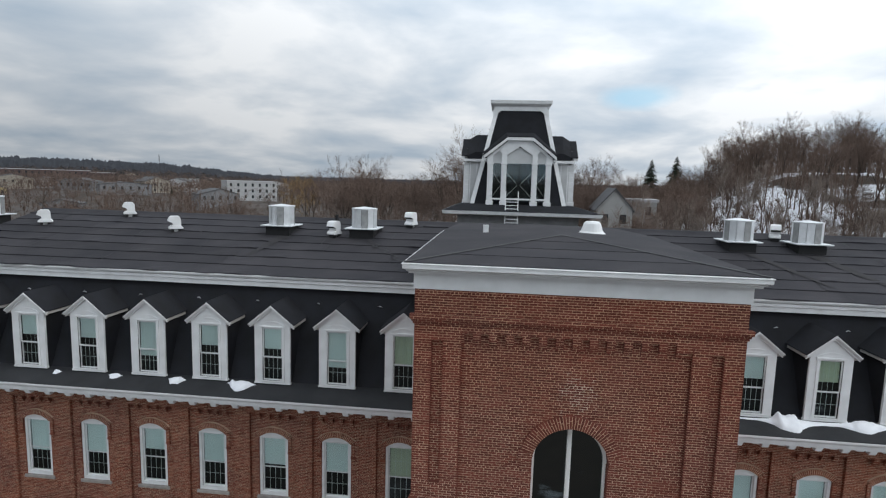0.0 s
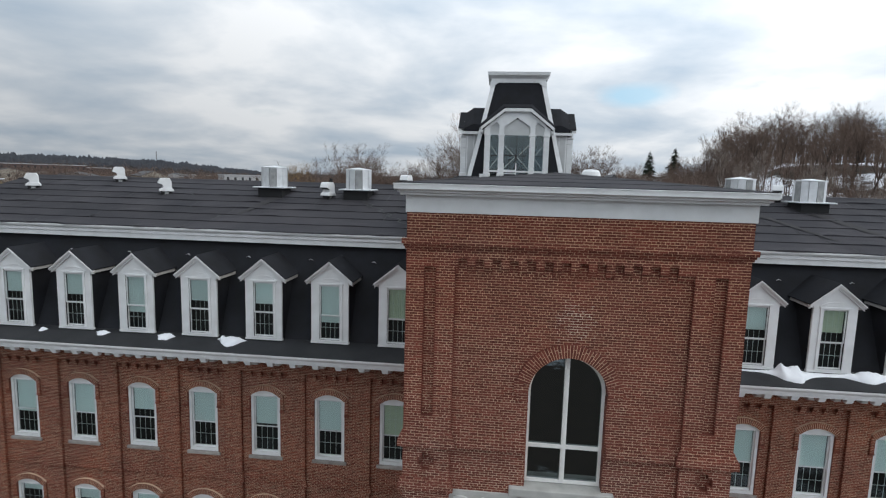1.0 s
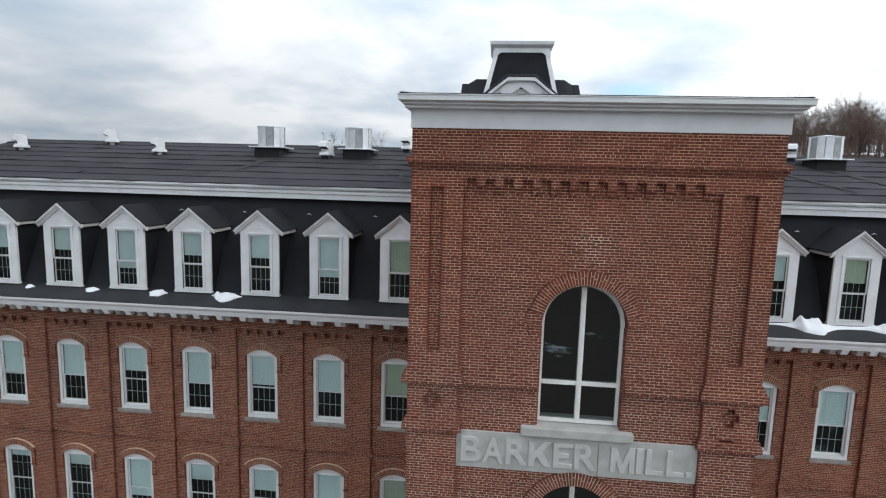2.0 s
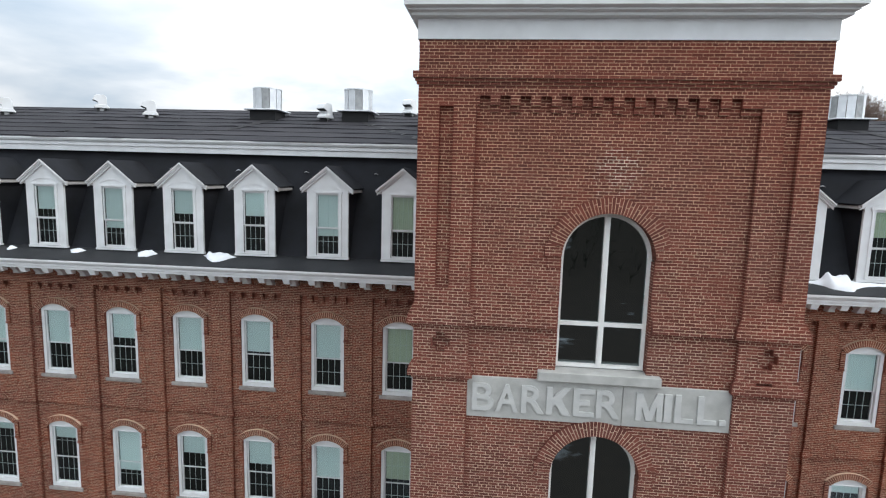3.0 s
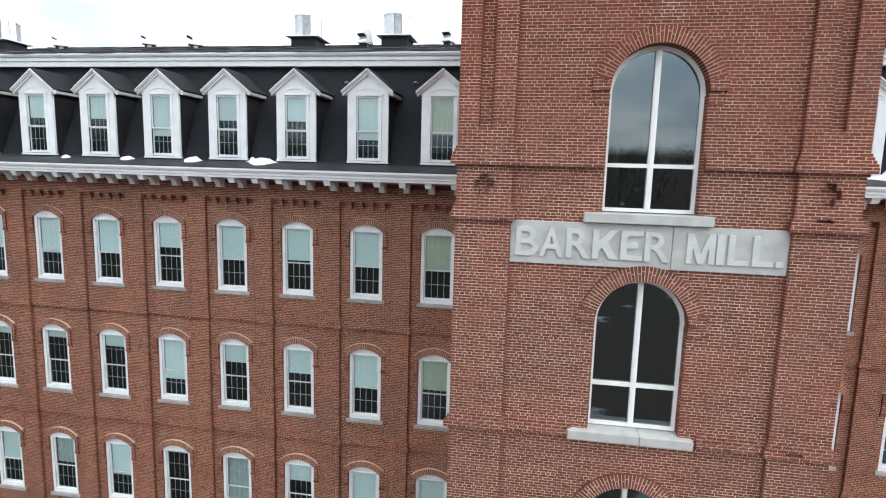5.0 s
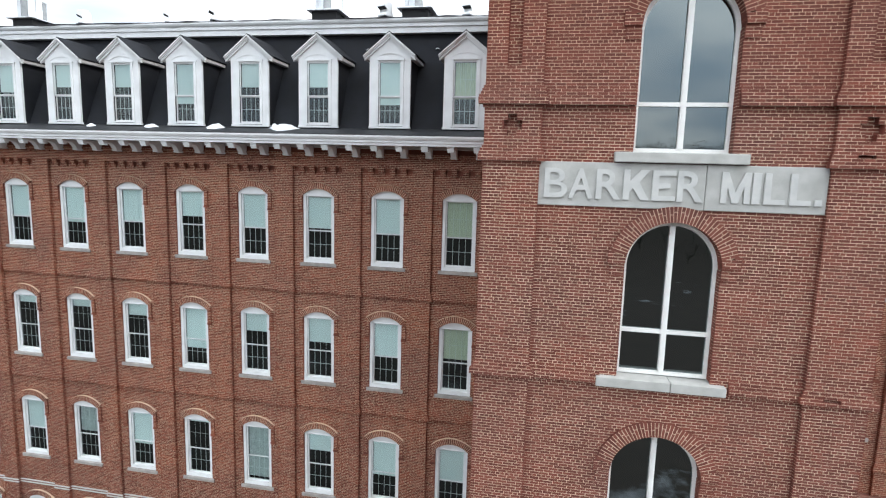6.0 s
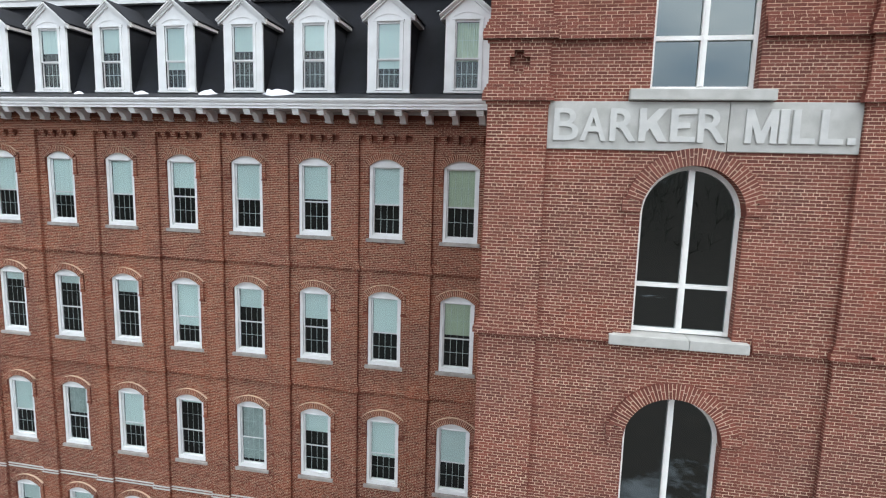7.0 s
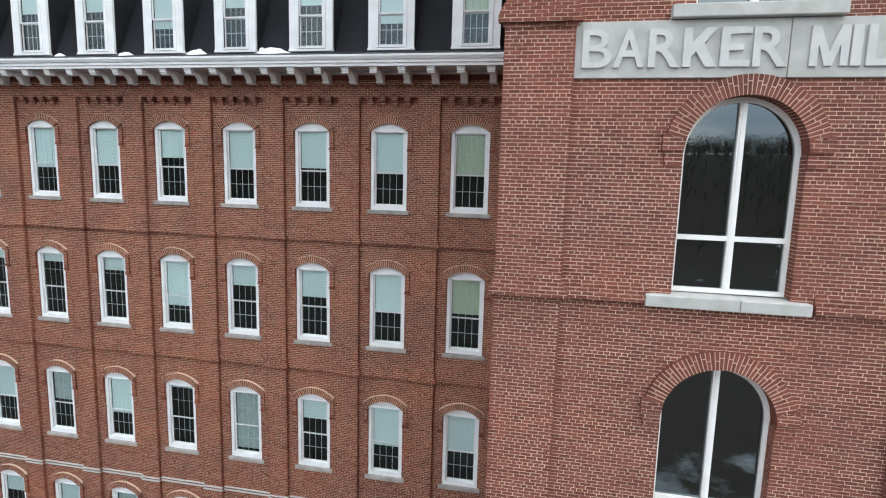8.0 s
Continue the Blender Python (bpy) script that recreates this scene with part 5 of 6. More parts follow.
        sect = [[(-2.60, 30.58), (-2.60, 30.74), (-0.90, 32.04), (0.90, 32.04), (2.60, 30.74), (2.60, 30.58)], [(-2.60, 30.58), (-2.60, 31.05), (-1.0, 32.42), (1.0, 32.42), (2.60, 31.05), (2.60, 30.58)]]
        rings = [[bm.verts.new((u, yy, v)) for u, v in q] for q, yy in ((sect[0], F + 0.22), (sect[1], F + 0.85), (sect[1], F + 2.3))]
        for p0, p1 in zip(rings, rings[1:]):
            for i in range(6):
                bm.faces.new((p0[i], p0[(i + 1) % 6], p1[(i + 1) % 6], p1[i]))
        bm.faces.new(rings[0]); bm.faces.new(rings[2][::-1])
        for q in ([(-2.60, 30.72), (-0.90, 32.03), (-0.90, 32.09), (-2.62, 30.78)], [(-0.90, 32.03), (0.90, 32.03), (0.90, 32.09), (-0.90, 32.09)], [(0.90, 32.03), (2.60, 30.72), (2.62, 30.78), (0.90, 32.09)]):
            prism(bm, q, F - 0.19, F + 0.26, "y")
        part("bay_roof", bm, SLATE, bay)
        for s in (-1, 1):
            part("bay_eave", boxes((*sorted((s * 2.56, s * 2.36)), F, F + 2.0, 30.35, 30.54)), WHITE, bay)
            part("side_board", boxes((*sorted((s * 2.24, s * 2.14)), F + 0.36, F + 2.6, 27.25, 30.4)), CLAPBOARD, bay)
            for j in range(4):
                part("batten", boxes((*sorted((s * 2.24, s * 2.275)), F + 0.42 + 0.5 * j, F + 0.50 + 0.5 * j, 27.3, 30.34)), WHITE, bay)
        for x0, x1 in ((-1.87, -1.27), (-0.89, 0.89), (1.27, 1.87)):
            p = part("pane", boxes((x0, x1, F + 0.16, F + 0.17, 27.5, 30.2)), GLASS, bay)
            p.visible_shadow = False
        part("glazing_bars", boxes((-1.87, 1.87, F + 0.12, F + 0.16, 28.75, 28.82), (-0.04, 0.04, F + 0.12, F + 0.158, 27.5, 30.2), (-0.46, -0.42, F + 0.12, F + 0.158, 27.5, 30.2), (0.42, 0.46, F + 0.12, F + 0.158, 27.5, 30.2)), SEAM, bay)
        part("low_rail", boxes((-1.87, 1.87, F + 0.06, F + 0.12, 27.62, 27.74)), WHITE, bay)
        for s in (-1, 1):
            for x0, x1 in ((s * 0.1, s * 0.88), (s * 1.28, s * 1.86)):
                for q in (((x0, 28.7), (x0, 28.78), (x1, 29.58), (x1, 29.50)), ((x0, 28.62), (x0, 28.70), (x1, 27.9), (x1, 27.82))):
                    bm = bmesh.new()
                    prism(bm, q, F + 0.45, F + 0.49, "y")
                    part("brace", bm, SOFFIT, bay)
        # dark sheet added for the gloom inside the bay
        part("inner_wall", boxes((-2.0, 2.0, F + 1.1, F + 1.2, 27.25, 30.4)), ROOM, bay)
    lad = thing("ladder", -1.15, 25.3, 0, "white wooden ladder leaning against the cupola skirt", "ladder")
    for s in (-1, 1):
        bm = bmesh.new()
        prism(bm, ((-0.05, 25.7), (0.03, 25.7), (0.63, 28.25), (0.55, 28.25)), *sorted((s * 0.40, s * 0.46)), "x")
        part("rail", bm, WHITE, lad)
    for k in range(9):
        t = k / 8 * 0.95
        part("rung", boxes((-0.40, 0.40, -0.01 + 0.6 * t * 0.8, 0.03 + 0.6 * t * 0.8, 25.82 + 2.0 * t, 25.87 + 2.0 * t)), WHITE, lad)


build_cupola()


# ---- ground, hills and woods ----
def smooth(v):
    v = min(1.0, max(0.0, v))
    return v * v * (3 - 2 * v)


def ground_z(x, y):
    d = math.hypot(x, y)
    az = math.degrees(math.atan2(x, y))
    h = 0.0
    # wooded slope behind, rising to the right
    w = smooth((az - 13.8) / 13.7) * (1 - smooth((az - 105) / 25))
    h += 33.5 * smooth((d - 48) / 110) * w
    # low bank behind the middle of the mill
    m = smooth((az + 36) / 8) * (1 - smooth((az - 13.8) / 13.7))
    h += 17 * smooth((d - 45) / 50) * m
    # the town's slow rise, and the far ridge beyond it
    l = smooth((az + 100) / 30) * (1 - smooth((az + 36) / 8))
    h += 19 * smooth((d - 90) / 240) * l
    far = smooth((d - 900) / 500) * smooth((az + 120) / 40)
    h += far * (3 + 30 * (1 - smooth((az + 34) / 12)) * (0.8 + 0.35 * noise.noise(Vector((az * 0.09, 1.7, 0))))) * (1 if az < 20 else 0.3)
    # ridge on the other bank, in front of the mill
    b = 1 - smooth((abs(abs(az) - 180) - 55) / 20)
    h += 25 * smooth((d - 95) / 90) * b
    h += 1.6 * noise.noise(Vector((x * 0.02, y * 0.02, 0.3))) * smooth((d - 40) / 60)
    return h


def ground_material():
    m = bpy.data.materials.new("leaf_litter_and_snow")
    m.use_nodes = True
    t = m.node_tree
    b = t.nodes["Principled BSDF"]
    b.inputs["Roughness"].default_value = 0.95
    b.inputs["Specular IOR Level"].default_value = 0.1
    g = t.nodes.new("ShaderNodeNewGeometry")
    s = t.nodes.new("ShaderNodeSeparateXYZ"); wire(t, g.outputs["Position"], s.inputs[0])
    n = t.nodes.new("ShaderNodeTexNoise"); n.inputs["Scale"].default_value = 0.055; n.inputs["Detail"].default_value = 8; n.inputs["Roughness"].default_value = 0.65
    wire(t, g.outputs["Position"], n.inputs["Vector"])
    n2 = t.nodes.new("ShaderNodeTexNoise"); n2.inputs["Scale"].default_value = 0.5; n2.inputs["Detail"].default_value = 6
    wire(t, g.outputs["Position"], n2.inputs["Vector"])
    mx = t.nodes.new("ShaderNodeMix"); mx.data_type = 'RGBA'
    mx.inputs[6].default_value = (0.080, 0.064, 0.053, 1); mx.inputs[7].default_value = (0.045, 0.040, 0.036, 1)
    wire(t, n2.outputs["Fac"], mx.inputs["Factor"])
    r = t.nodes.new("ShaderNodeMapRange")
    r.inputs["From Min"].default_value, r.inputs["From Max"].default_value = 0.46, 0.52
    # less of it is left on the sunny bank across the river
    sunny = t.nodes.new("ShaderNodeMapRange")
    sunny.inputs["From Min"].default_value, sunny.inputs["From Max"].default_value = -40, -12
    sunny.inputs["To Min"].default_value, sunny.inputs["To Max"].default_value = -0.152, 0.0
    less = t.nodes.new("ShaderNodeMath"); less.operation = 'ADD'
    wire(t, n.outputs["Fac"], less.inputs[0]); wire(t, sunny.outputs[0], less.inputs[1])
    wire(t, less.outputs[0], r.inputs["Value"])
    # snow has gone from the town's side and from round the mill
    wire(t, s.outputs["Y"], sunny.inputs["Value"])
    q = t.nodes.new("ShaderNodeMapRange")
    q.inputs["From Min"].default_value, q.inputs["From Max"].default_value = -40, 30
    q.inputs["To Min"].default_value = 0.05
    wire(t, s.outputs["X"], q.inputs["Value"])
    q2 = t.nodes.new("ShaderNodeMapRange")
    q2.inputs["From Min"].default_value, q2.inputs["From Max"].default_value = 0, 40
    q2.inputs["To Min"].default_value = 0.05
    away = t.nodes.new("ShaderNodeMath"); away.operation = 'ABSOLUTE'
    wire(t, s.outputs["Y"], away.inputs[0]); wire(t, away.outputs[0], q2.inputs["Value"])
    q3 = t.nodes.new("ShaderNodeMath"); q3.operation = 'MULTIPLY'
    wire(t, q.outputs[0], q3.inputs[0]); wire(t, q2.outputs[0], q3.inputs[1])
    mu = t.nodes.new("ShaderNodeMath"); mu.operation = 'MULTIPLY'
    wire(t, r.outputs[0], mu.inputs[0]); wire(t, q3.outputs[0], mu.inputs[1])
    mx2 = t.nodes.new("ShaderNodeMix"); mx2.data_type = 'RGBA'
    wire(t, mu.outputs[0], mx2.inputs["Factor"]); wire(t, mx.outputs[2], mx2.inputs[6])
    mx2.inputs[7].default_value = (0.72, 0.74, 0.78, 1)
    wire(t, mx2.outputs[2], b.inputs["Base Color"])
    return m


def build_ground():
    vs, fs = [(0.0, 0.0, 0.0)], []
    n = 160
    radii = [18 * 1.062 ** i for i in range(92)]
    for r in radii:
        for k in range(n):
            a = 2 * math.pi * k / n
            x, y = r * math.sin(a), r * math.cos(a)
            vs.append((x, y, ground_z(x, y)))
    for k in range(n):
        fs.append((0, 1 + (k + 1) % n, 1 + k))
    for i in range(len(radii) - 1):
        for k in range(n):
            a, b = 1 + i * n + k, 1 + i * n + (k + 1) % n
            fs.append((a, b, b + n, a + n))
    g = raw("ground", vs, fs, ground_material())
    g.data.shade_smooth()
    tagged(g, "brown late-winter ground with patches of old snow", "ground", kind="structure")


build_ground()

BARK = material("grey_brown_bark", (0.078, 0.062, 0.052), 0.95, vary=0.2, scale=0.6, second=(0.05, 0.04, 0.035), bump=0.0, spread=0.25, spec=0.1)
TWIG = material("brown_twigs", (0.160, 0.116, 0.094), 0.95, vary=0.2, scale=0.05, second=(0.110, 0.082, 0.069), bump=0.0, spread=0.30, spec=0.05)
BIRCH_TWIG = material("birch_twigs", (0.27, 0.225, 0.195), 0.95, vary=0.2, scale=0.3, second=(0.16, 0.13, 0.115), bump=0.0, spread=0.2, spec=0.05)
BIRCH = material("pale_birch_bark", (0.50, 0.46, 0.42), 0.9, vary=0.2, scale=3, second=(0.25, 0.22, 0.2), bump=0.0)
FIR = material("dark_fir", (0.022, 0.030, 0.020), 0.95, vary=0.2, scale=0.4, second=(0.035, 0.042, 0.030), bump=0.0, spread=0.25, spec=0.05)
# twig brown cooled in colour to carry some of the haze
MIDWOOD = material("hazed_hillside_twigs", (0.098, 0.088, 0.086), 0.95, vary=0.25, scale=0.02, second=(0.075, 0.070, 0.072), bump=0.0, spread=0.3, spec=0.02)
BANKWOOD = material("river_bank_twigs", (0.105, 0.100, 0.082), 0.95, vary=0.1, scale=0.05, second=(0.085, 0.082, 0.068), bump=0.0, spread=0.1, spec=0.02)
# the haze of distance is mixed into this blue-grey
FARWOOD = material("hazed_distant_woods", (0.125, 0.130, 0.142), 0.95, vary=0.2, scale=0.012, second=(0.09, 0.095, 0.11), bump=0.0, spread=0.12, spec=0.02)


def stick(vs, fs, a, b, r0, r1, sides=4):
    """A tapered limb from a to b."""
    d = (b - a)
    if d.length < 1e-4:
        return
    d = d.normalized()
    u = d.orthogonal().normalized()
    w = d.cross(u)
    base = len(vs)
    for p, r in ((a, r0), (b, r1)):
        for k in range(sides):
            t = 2 * math.pi * k / sides
            vs.append(tuple(p + (u * math.cos(t) + w * math.sin(t)) * r))
    for k in range(sides):
        j = (k + 1) % sides
        fs.append((base + k, base + j, base + sides + j, base + sides + k))


def bare_tree(seed, tall, spread, bark):
    """Meshes of a leafless tree: its trunk and limbs, and a crown of fine twigs."""
    rng = random.Random(seed)
    tv, tf, cv, cf = [], [], [], []

    def turned(d, angle):
        ax = d.orthogonal().normalized()
        ax.rotate(Matrix.Rotation(rng.uniform(0, 2 * math.pi), 3, d).to_quaternion())
        e = d.copy()
        e.rotate(Matrix.Rotation(angle, 3, ax).to_quaternion())
        return e

    def grow(p, d, length, r, depth):
        q = p.copy()
        n = 3 if depth < 2 else 2
        pts = [q.copy()]
        for k in range(n):
            d = (d + Vector((rng.uniform(-1, 1), rng.uniform(-1, 1), rng.uniform(0, 0.9))) * 0.14).normalized()
            q = q + d * length / n
            pts.append(q.copy())
        rr = [r * (1 - 0.45 * k / n) for k in range(n + 1)]
        for k in range(n):
            if depth <= 2:
                stick(tv, tf, pts[k], pts[k + 1], rr[k], rr[k + 1], 5 if depth == 0 else 4)
            else:
                stick(cv, cf, pts[k], pts[k + 1], rr[k], rr[k + 1], 3)
        if depth == 4:
            for k in range(4):
                t = rng.uniform(0.1, 1.0)
                s = p.lerp(q, t)
                e = turned(d, rng.uniform(0.3, 0.8))
                stick(cv, cf, s, s + e * rng.uniform(0.5, 1.1), 0.014, 0.006, 3)
            return
        kids = (5, 4, 3, 3)[depth]
        for k in range(kids):
            t = rng.uniform(0.35, 1.0) if depth else rng.uniform(0.45, 1.0)
            s = pts[min(n, max(1, round(t * n)))]
            grow(s, turned(d, rng.uniform(0.35, 0.85) * spread), length * rng.uniform(0.52, 0.74), rr[-1] * rng.uniform(0.5, 0.7), depth + 1)
        grow(q, d, length * 0.6, rr[-1] * 0.75, depth + 1)

    grow(Vector((0, 0, -0.5)), Vector((0, 0, 1)), tall * 0.42, tall * 0.016, 0)
    t = bpy.data.meshes.new("trunk"); t.from_pydata(tv, [], tf); t.materials.append(bark)
    c = bpy.data.meshes.new("crown"); c.from_pydata(cv, [], cf); c.materials.append(TWIG if bark is BARK else BIRCH_TWIG)
    return t, c


KINDS = [bare_tree(s, 14 + (s % 3) * 1.5, 1.0 if s % 2 else 0.75, BARK) for s in range(6)] + [bare_tree(40 + s, 12, 0.5, BIRCH) for s in range(2)]


def plant(x, y, kind, size, turn):
    z = ground_z(x, y)
    birch = kind >= 6
    e = thing("tree", x, y, z, "slim leafless birch with pale bark" if birch else "leafless grey-brown tree on the wooded slope", "tree", "bare trees behind the mill", rz=turn)
    e.scale = (size, size, size)
    share("trunk", KINDS[kind][0], e)
    share("crown", KINDS[kind][1], e)


def clearing(x, y):
    """Open ground in the town, in front of the large white house."""
    return -30.5 < math.degrees(math.atan2(x, y)) < -25.0 and 100 < math.hypot(x, y) < 290


def build_woods():
    rng = random.Random(11)
    spots = []

    def scatter(count, az0, az1, d0, d1, size, birch=0.0, broad=False):
        made = tries = 0
        while made < count and tries < count * 30:
            tries += 1
            az, d = radians(rng.uniform(az0, az1)), math.sqrt(rng.uniform(d0 * d0, d1 * d1))
            x, y = d * math.sin(az), d * math.cos(az)
            if any((x - p) ** 2 + (y - q) ** 2 < 3.2 ** 2 for p, q in spots):
                continue
            if abs(x - CX) < 9 and y < 42:
                continue
            if clearing(x, y):
                continue
            if any((x - p) ** 2 + (y - q) ** 2 < (4.2 if y < 100 and x > 0 else 13) ** 2 for p, q in HOUSE_SPOTS):
                continue
            spots.append((x, y))
            plant(x, y, 6 + rng.randrange(2) if rng.random() < birch else (1 + 2 * rng.randrange(3) if broad else rng.randrange(6)), size * rng.uniform(0.75, 1.15), rng.uniform(0, 360))
            made += 1

    scatter(5, 9.8, 15.5, 62, 78, 1.35, 0.6)
    scatter(26, 14, 44, 76, 125, 0.95, 1.0)
    scatter(26, 8, 42, 60, 100, 0.80, 0.34)
    scatter(36, 21, 45, 148, 172, 0.86, 0.0, True)
    scatter(14, 14, 24, 125, 165, 0.72, 0.0, True)
    scatter(16, 10, 20, 90, 150, 0.8, 0.05)
    scatter(15, 2, 14, 86, 125, 1.0, 0.0, True)
    scatter(24, 7, 23, 95, 150, 0.85, 0.10)
    scatter(34, 22, 44, 100, 150, 0.80, 0.10)
    scatter(7, -9.5, -3.5, 84, 105, 1.12, 0.0, True)
    scatter(50, -31, 9, 62, 120, 0.80, 0.06)
    scatter(16, -21, -5, 92, 118, 0.88, 0.0, True)
    scatter(20, -52, -28, 110, 240, 0.85)


def build_far_woods():
    """Woods too far off to count: fans of thin upright blades, and spires for firs."""
    rng = random.Random(5)
    for name, mat, count, az0, az1, d0, d1, tall, wide, lab in (
            ("far_bare_woods", TWIG, 2600, -56, 46, 150, 520, 12, 6.5, "distant brown leafless woods"),
            ("hill_crest_woods", TWIG, 850, 8, 46, 105, 200, 11, 5.5, "brown leafless woods along the hill"),
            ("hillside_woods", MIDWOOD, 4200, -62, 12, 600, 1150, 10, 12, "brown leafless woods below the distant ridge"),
            ("distant_ridge_woods", FARWOOD, 9000, -62, 30, 1100, 2100, 15, 12, "woods on the distant ridge, tinted blue-grey for haze"),
            ("town_trees", TWIG, 1300, -62, -26, 170, 430, 8, 7.0, "bare brown trees among the town's houses"),
            ("slope_brush", TWIG, 600, 6, 46, 66, 125, 2.8, 3.4, "low brown brush on the snowy slope"),
            ("bank_brush", BANKWOOD, 1500, 115, 245, 112, 210, 5.5, 7.0, "low brown brush across the river"),
            ("far_bank_woods", BANKWOOD, 2600, 115, 245, 125, 260, 8, 7.5, "brown woods across the river")):
        vs, fs = [], []
        for _ in range(count):
            az, d = radians(rng.uniform(az0, az1)), math.sqrt(rng.uniform(d0 * d0, d1 * d1))
            x, y = d * math.sin(az), d * math.cos(az)
            if any((x - p) ** 2 + (y - q) ** 2 < 12 ** 2 for p, q in HOUSE_SPOTS):
                continue
            if clearing(x, y):
                continue
            z = ground_z(x, y)
            h = tall * rng.uniform(0.6, 1.15)
            if d > 600:
                for k in range(5):
                    a = rng.uniform(0, 2 * math.pi)
                    r = wide * math.sqrt(rng.random()) * 0.5
                    bx, by = x + r * math.cos(a), y + r * math.sin(a)
                    top = z + h * (1 - 0.45 * (r / (wide * 0.5)) ** 2) * rng.uniform(0.8, 1.05)
                    w = 2.8 * rng.uniform(0.7, 1.4)
                    b = len(vs)
                    vs += [(bx - w, by, z), (bx + w, by, z), (bx + w * 0.9, by, z + h * 0.6), (bx, by, top), (bx - w * 0.9, by, z + h * 0.6)]
                    fs.append((b, b + 1, b + 2, b + 3, b + 4))
            else:
                # a round crown of short twigs that fan up and out, on a few limbs
                for k in range(44):
                    a = rng.uniform(0, 2 * math.pi)
                    r = wide * 0.5 * rng.random() ** 0.6
                    v = rng.uniform(-1, 1)
                    c = Vector((r * math.cos(a), r * math.sin(a), 0))
                    rise = h * (0.62 + 0.36 * v * math.sqrt(max(0.0, 1 - (r / (wide * 0.5)) ** 2)))
                    p = Vector((x, y, z + rise)) + c
                    e = Vector((c.x / wide + rng.uniform(-0.7, 0.7), c.y / wide + rng.uniform(-0.7, 0.7), rng.uniform(0.1, 1.0))).normalized() * h * rng.uniform(0.07, 0.17)
                    side = e.cross(Vector((rng.uniform(-1, 1), rng.uniform(-1, 1), 0.2))).normalized() * rng.uniform(0.02, 0.055) * (1 + max(0.0, d - 150) / 130)
                    b = len(vs)
                    vs += [tuple(p - side), tuple(p + side), tuple(p + e)]
                    fs.append((b, b + 1, b + 2))
                for k in range(5):
                    a, r = rng.uniform(0, 2 * math.pi), wide * rng.uniform(0.1, 0.45)
                    b = len(vs)
                    vs += [(x - 0.09, y, z + h * 0.25), (x + 0.09, y, z + h * 0.25), (x + r * math.cos(a), y + r * math.sin(a), z + h * rng.uniform(0.6, 0.95))]
                    fs.append((b, b + 1, b + 2))
            b = len(vs)
            w = 0.16 if d < 600 else 0.6
            vs += [(x - w, y, z - 1), (x + w, y, z - 1), (x, y, z + h * 0.7)]
            fs.append((b, b + 1, b + 2))
        o = raw(name, vs, fs, mat)
        tagged(o, lab, "woods", kind="stuff")


def fir(x, y, tall, seed):
    rng = random.Random(seed)
    z = ground_z(x, y)
    e = thing("fir_tree", x, y, z, "dark evergreen fir standing above bare woods", "tree", "dark firs")
    tv, tf = [], []
    stick(tv, tf, Vector((0, 0, -0.5)), Vector((0, 0, tall)), 0.22, 0.03, 6)
    raw("trunk", tv, tf, BARK, e)
    vs, fs = [], []
    for k in range(460):
        t = rng.random() ** 0.8
        h = tall * (0.12 + 0.86 * t)
        r = tall * 0.34 * (1 - t) ** 0.8 + 0.3
        a = rng.uniform(0, 2 * math.pi)
        c, s = math.cos(a), math.sin(a)
        L = r * rng.uniform(0.6, 1.1)
        w = 0.22 + 0.12 * L
        b = len(vs)
        vs += [(0.05 * c, 0.05 * s, h), (L * 0.6 * c - w * s, L * 0.6 * s + w * c, h - 0.18 * L), (L * c, L * s, h - 0.32 * L + rng.uniform(-0.1, 0.1)), (L * 0.6 * c + w * s, L * 0.6 * s - w * c, h - 0.18 * L)]
        fs.append((b, b + 1, b + 2, b + 3))
    raw("crown", vs, fs, FIR, e)


# ---- houses and mills of the town ----
def polar(az, d):
    return d * math.sin(radians(az)), d * math.cos(radians(az))


# the second is white clapboard darkened for houses standing in shade
CLAP = {k: material(k, c, 0.7, vary=0.1, scale=0.8) for k, c in (("white_clapboard", (0.42, 0.42, 0.42)), ("shaded_clapboard", (0.33, 0.33, 0.32)), ("cream_clapboard", (0.33, 0.30, 0.25)), ("grey_clapboard", (0.21, 0.215, 0.225)), ("brick_red_wall", (0.085, 0.055, 0.051)), ("yellow_clapboard", (0.40, 0.33, 0.16)))}
SHINGLE = material("grey_shingle", (0.10, 0.10, 0.105), 0.9, vary=0.2, scale=1.0)
PALE_ROOF = material("pale_flat_roof", (0.45, 0.45, 0.46), 0.8, vary=0.1, scale=0.3)
DARKGLASS = material("far_window_glass", (0.03, 0.035, 0.04), 0.15, vary=0.05, spec=0.6)

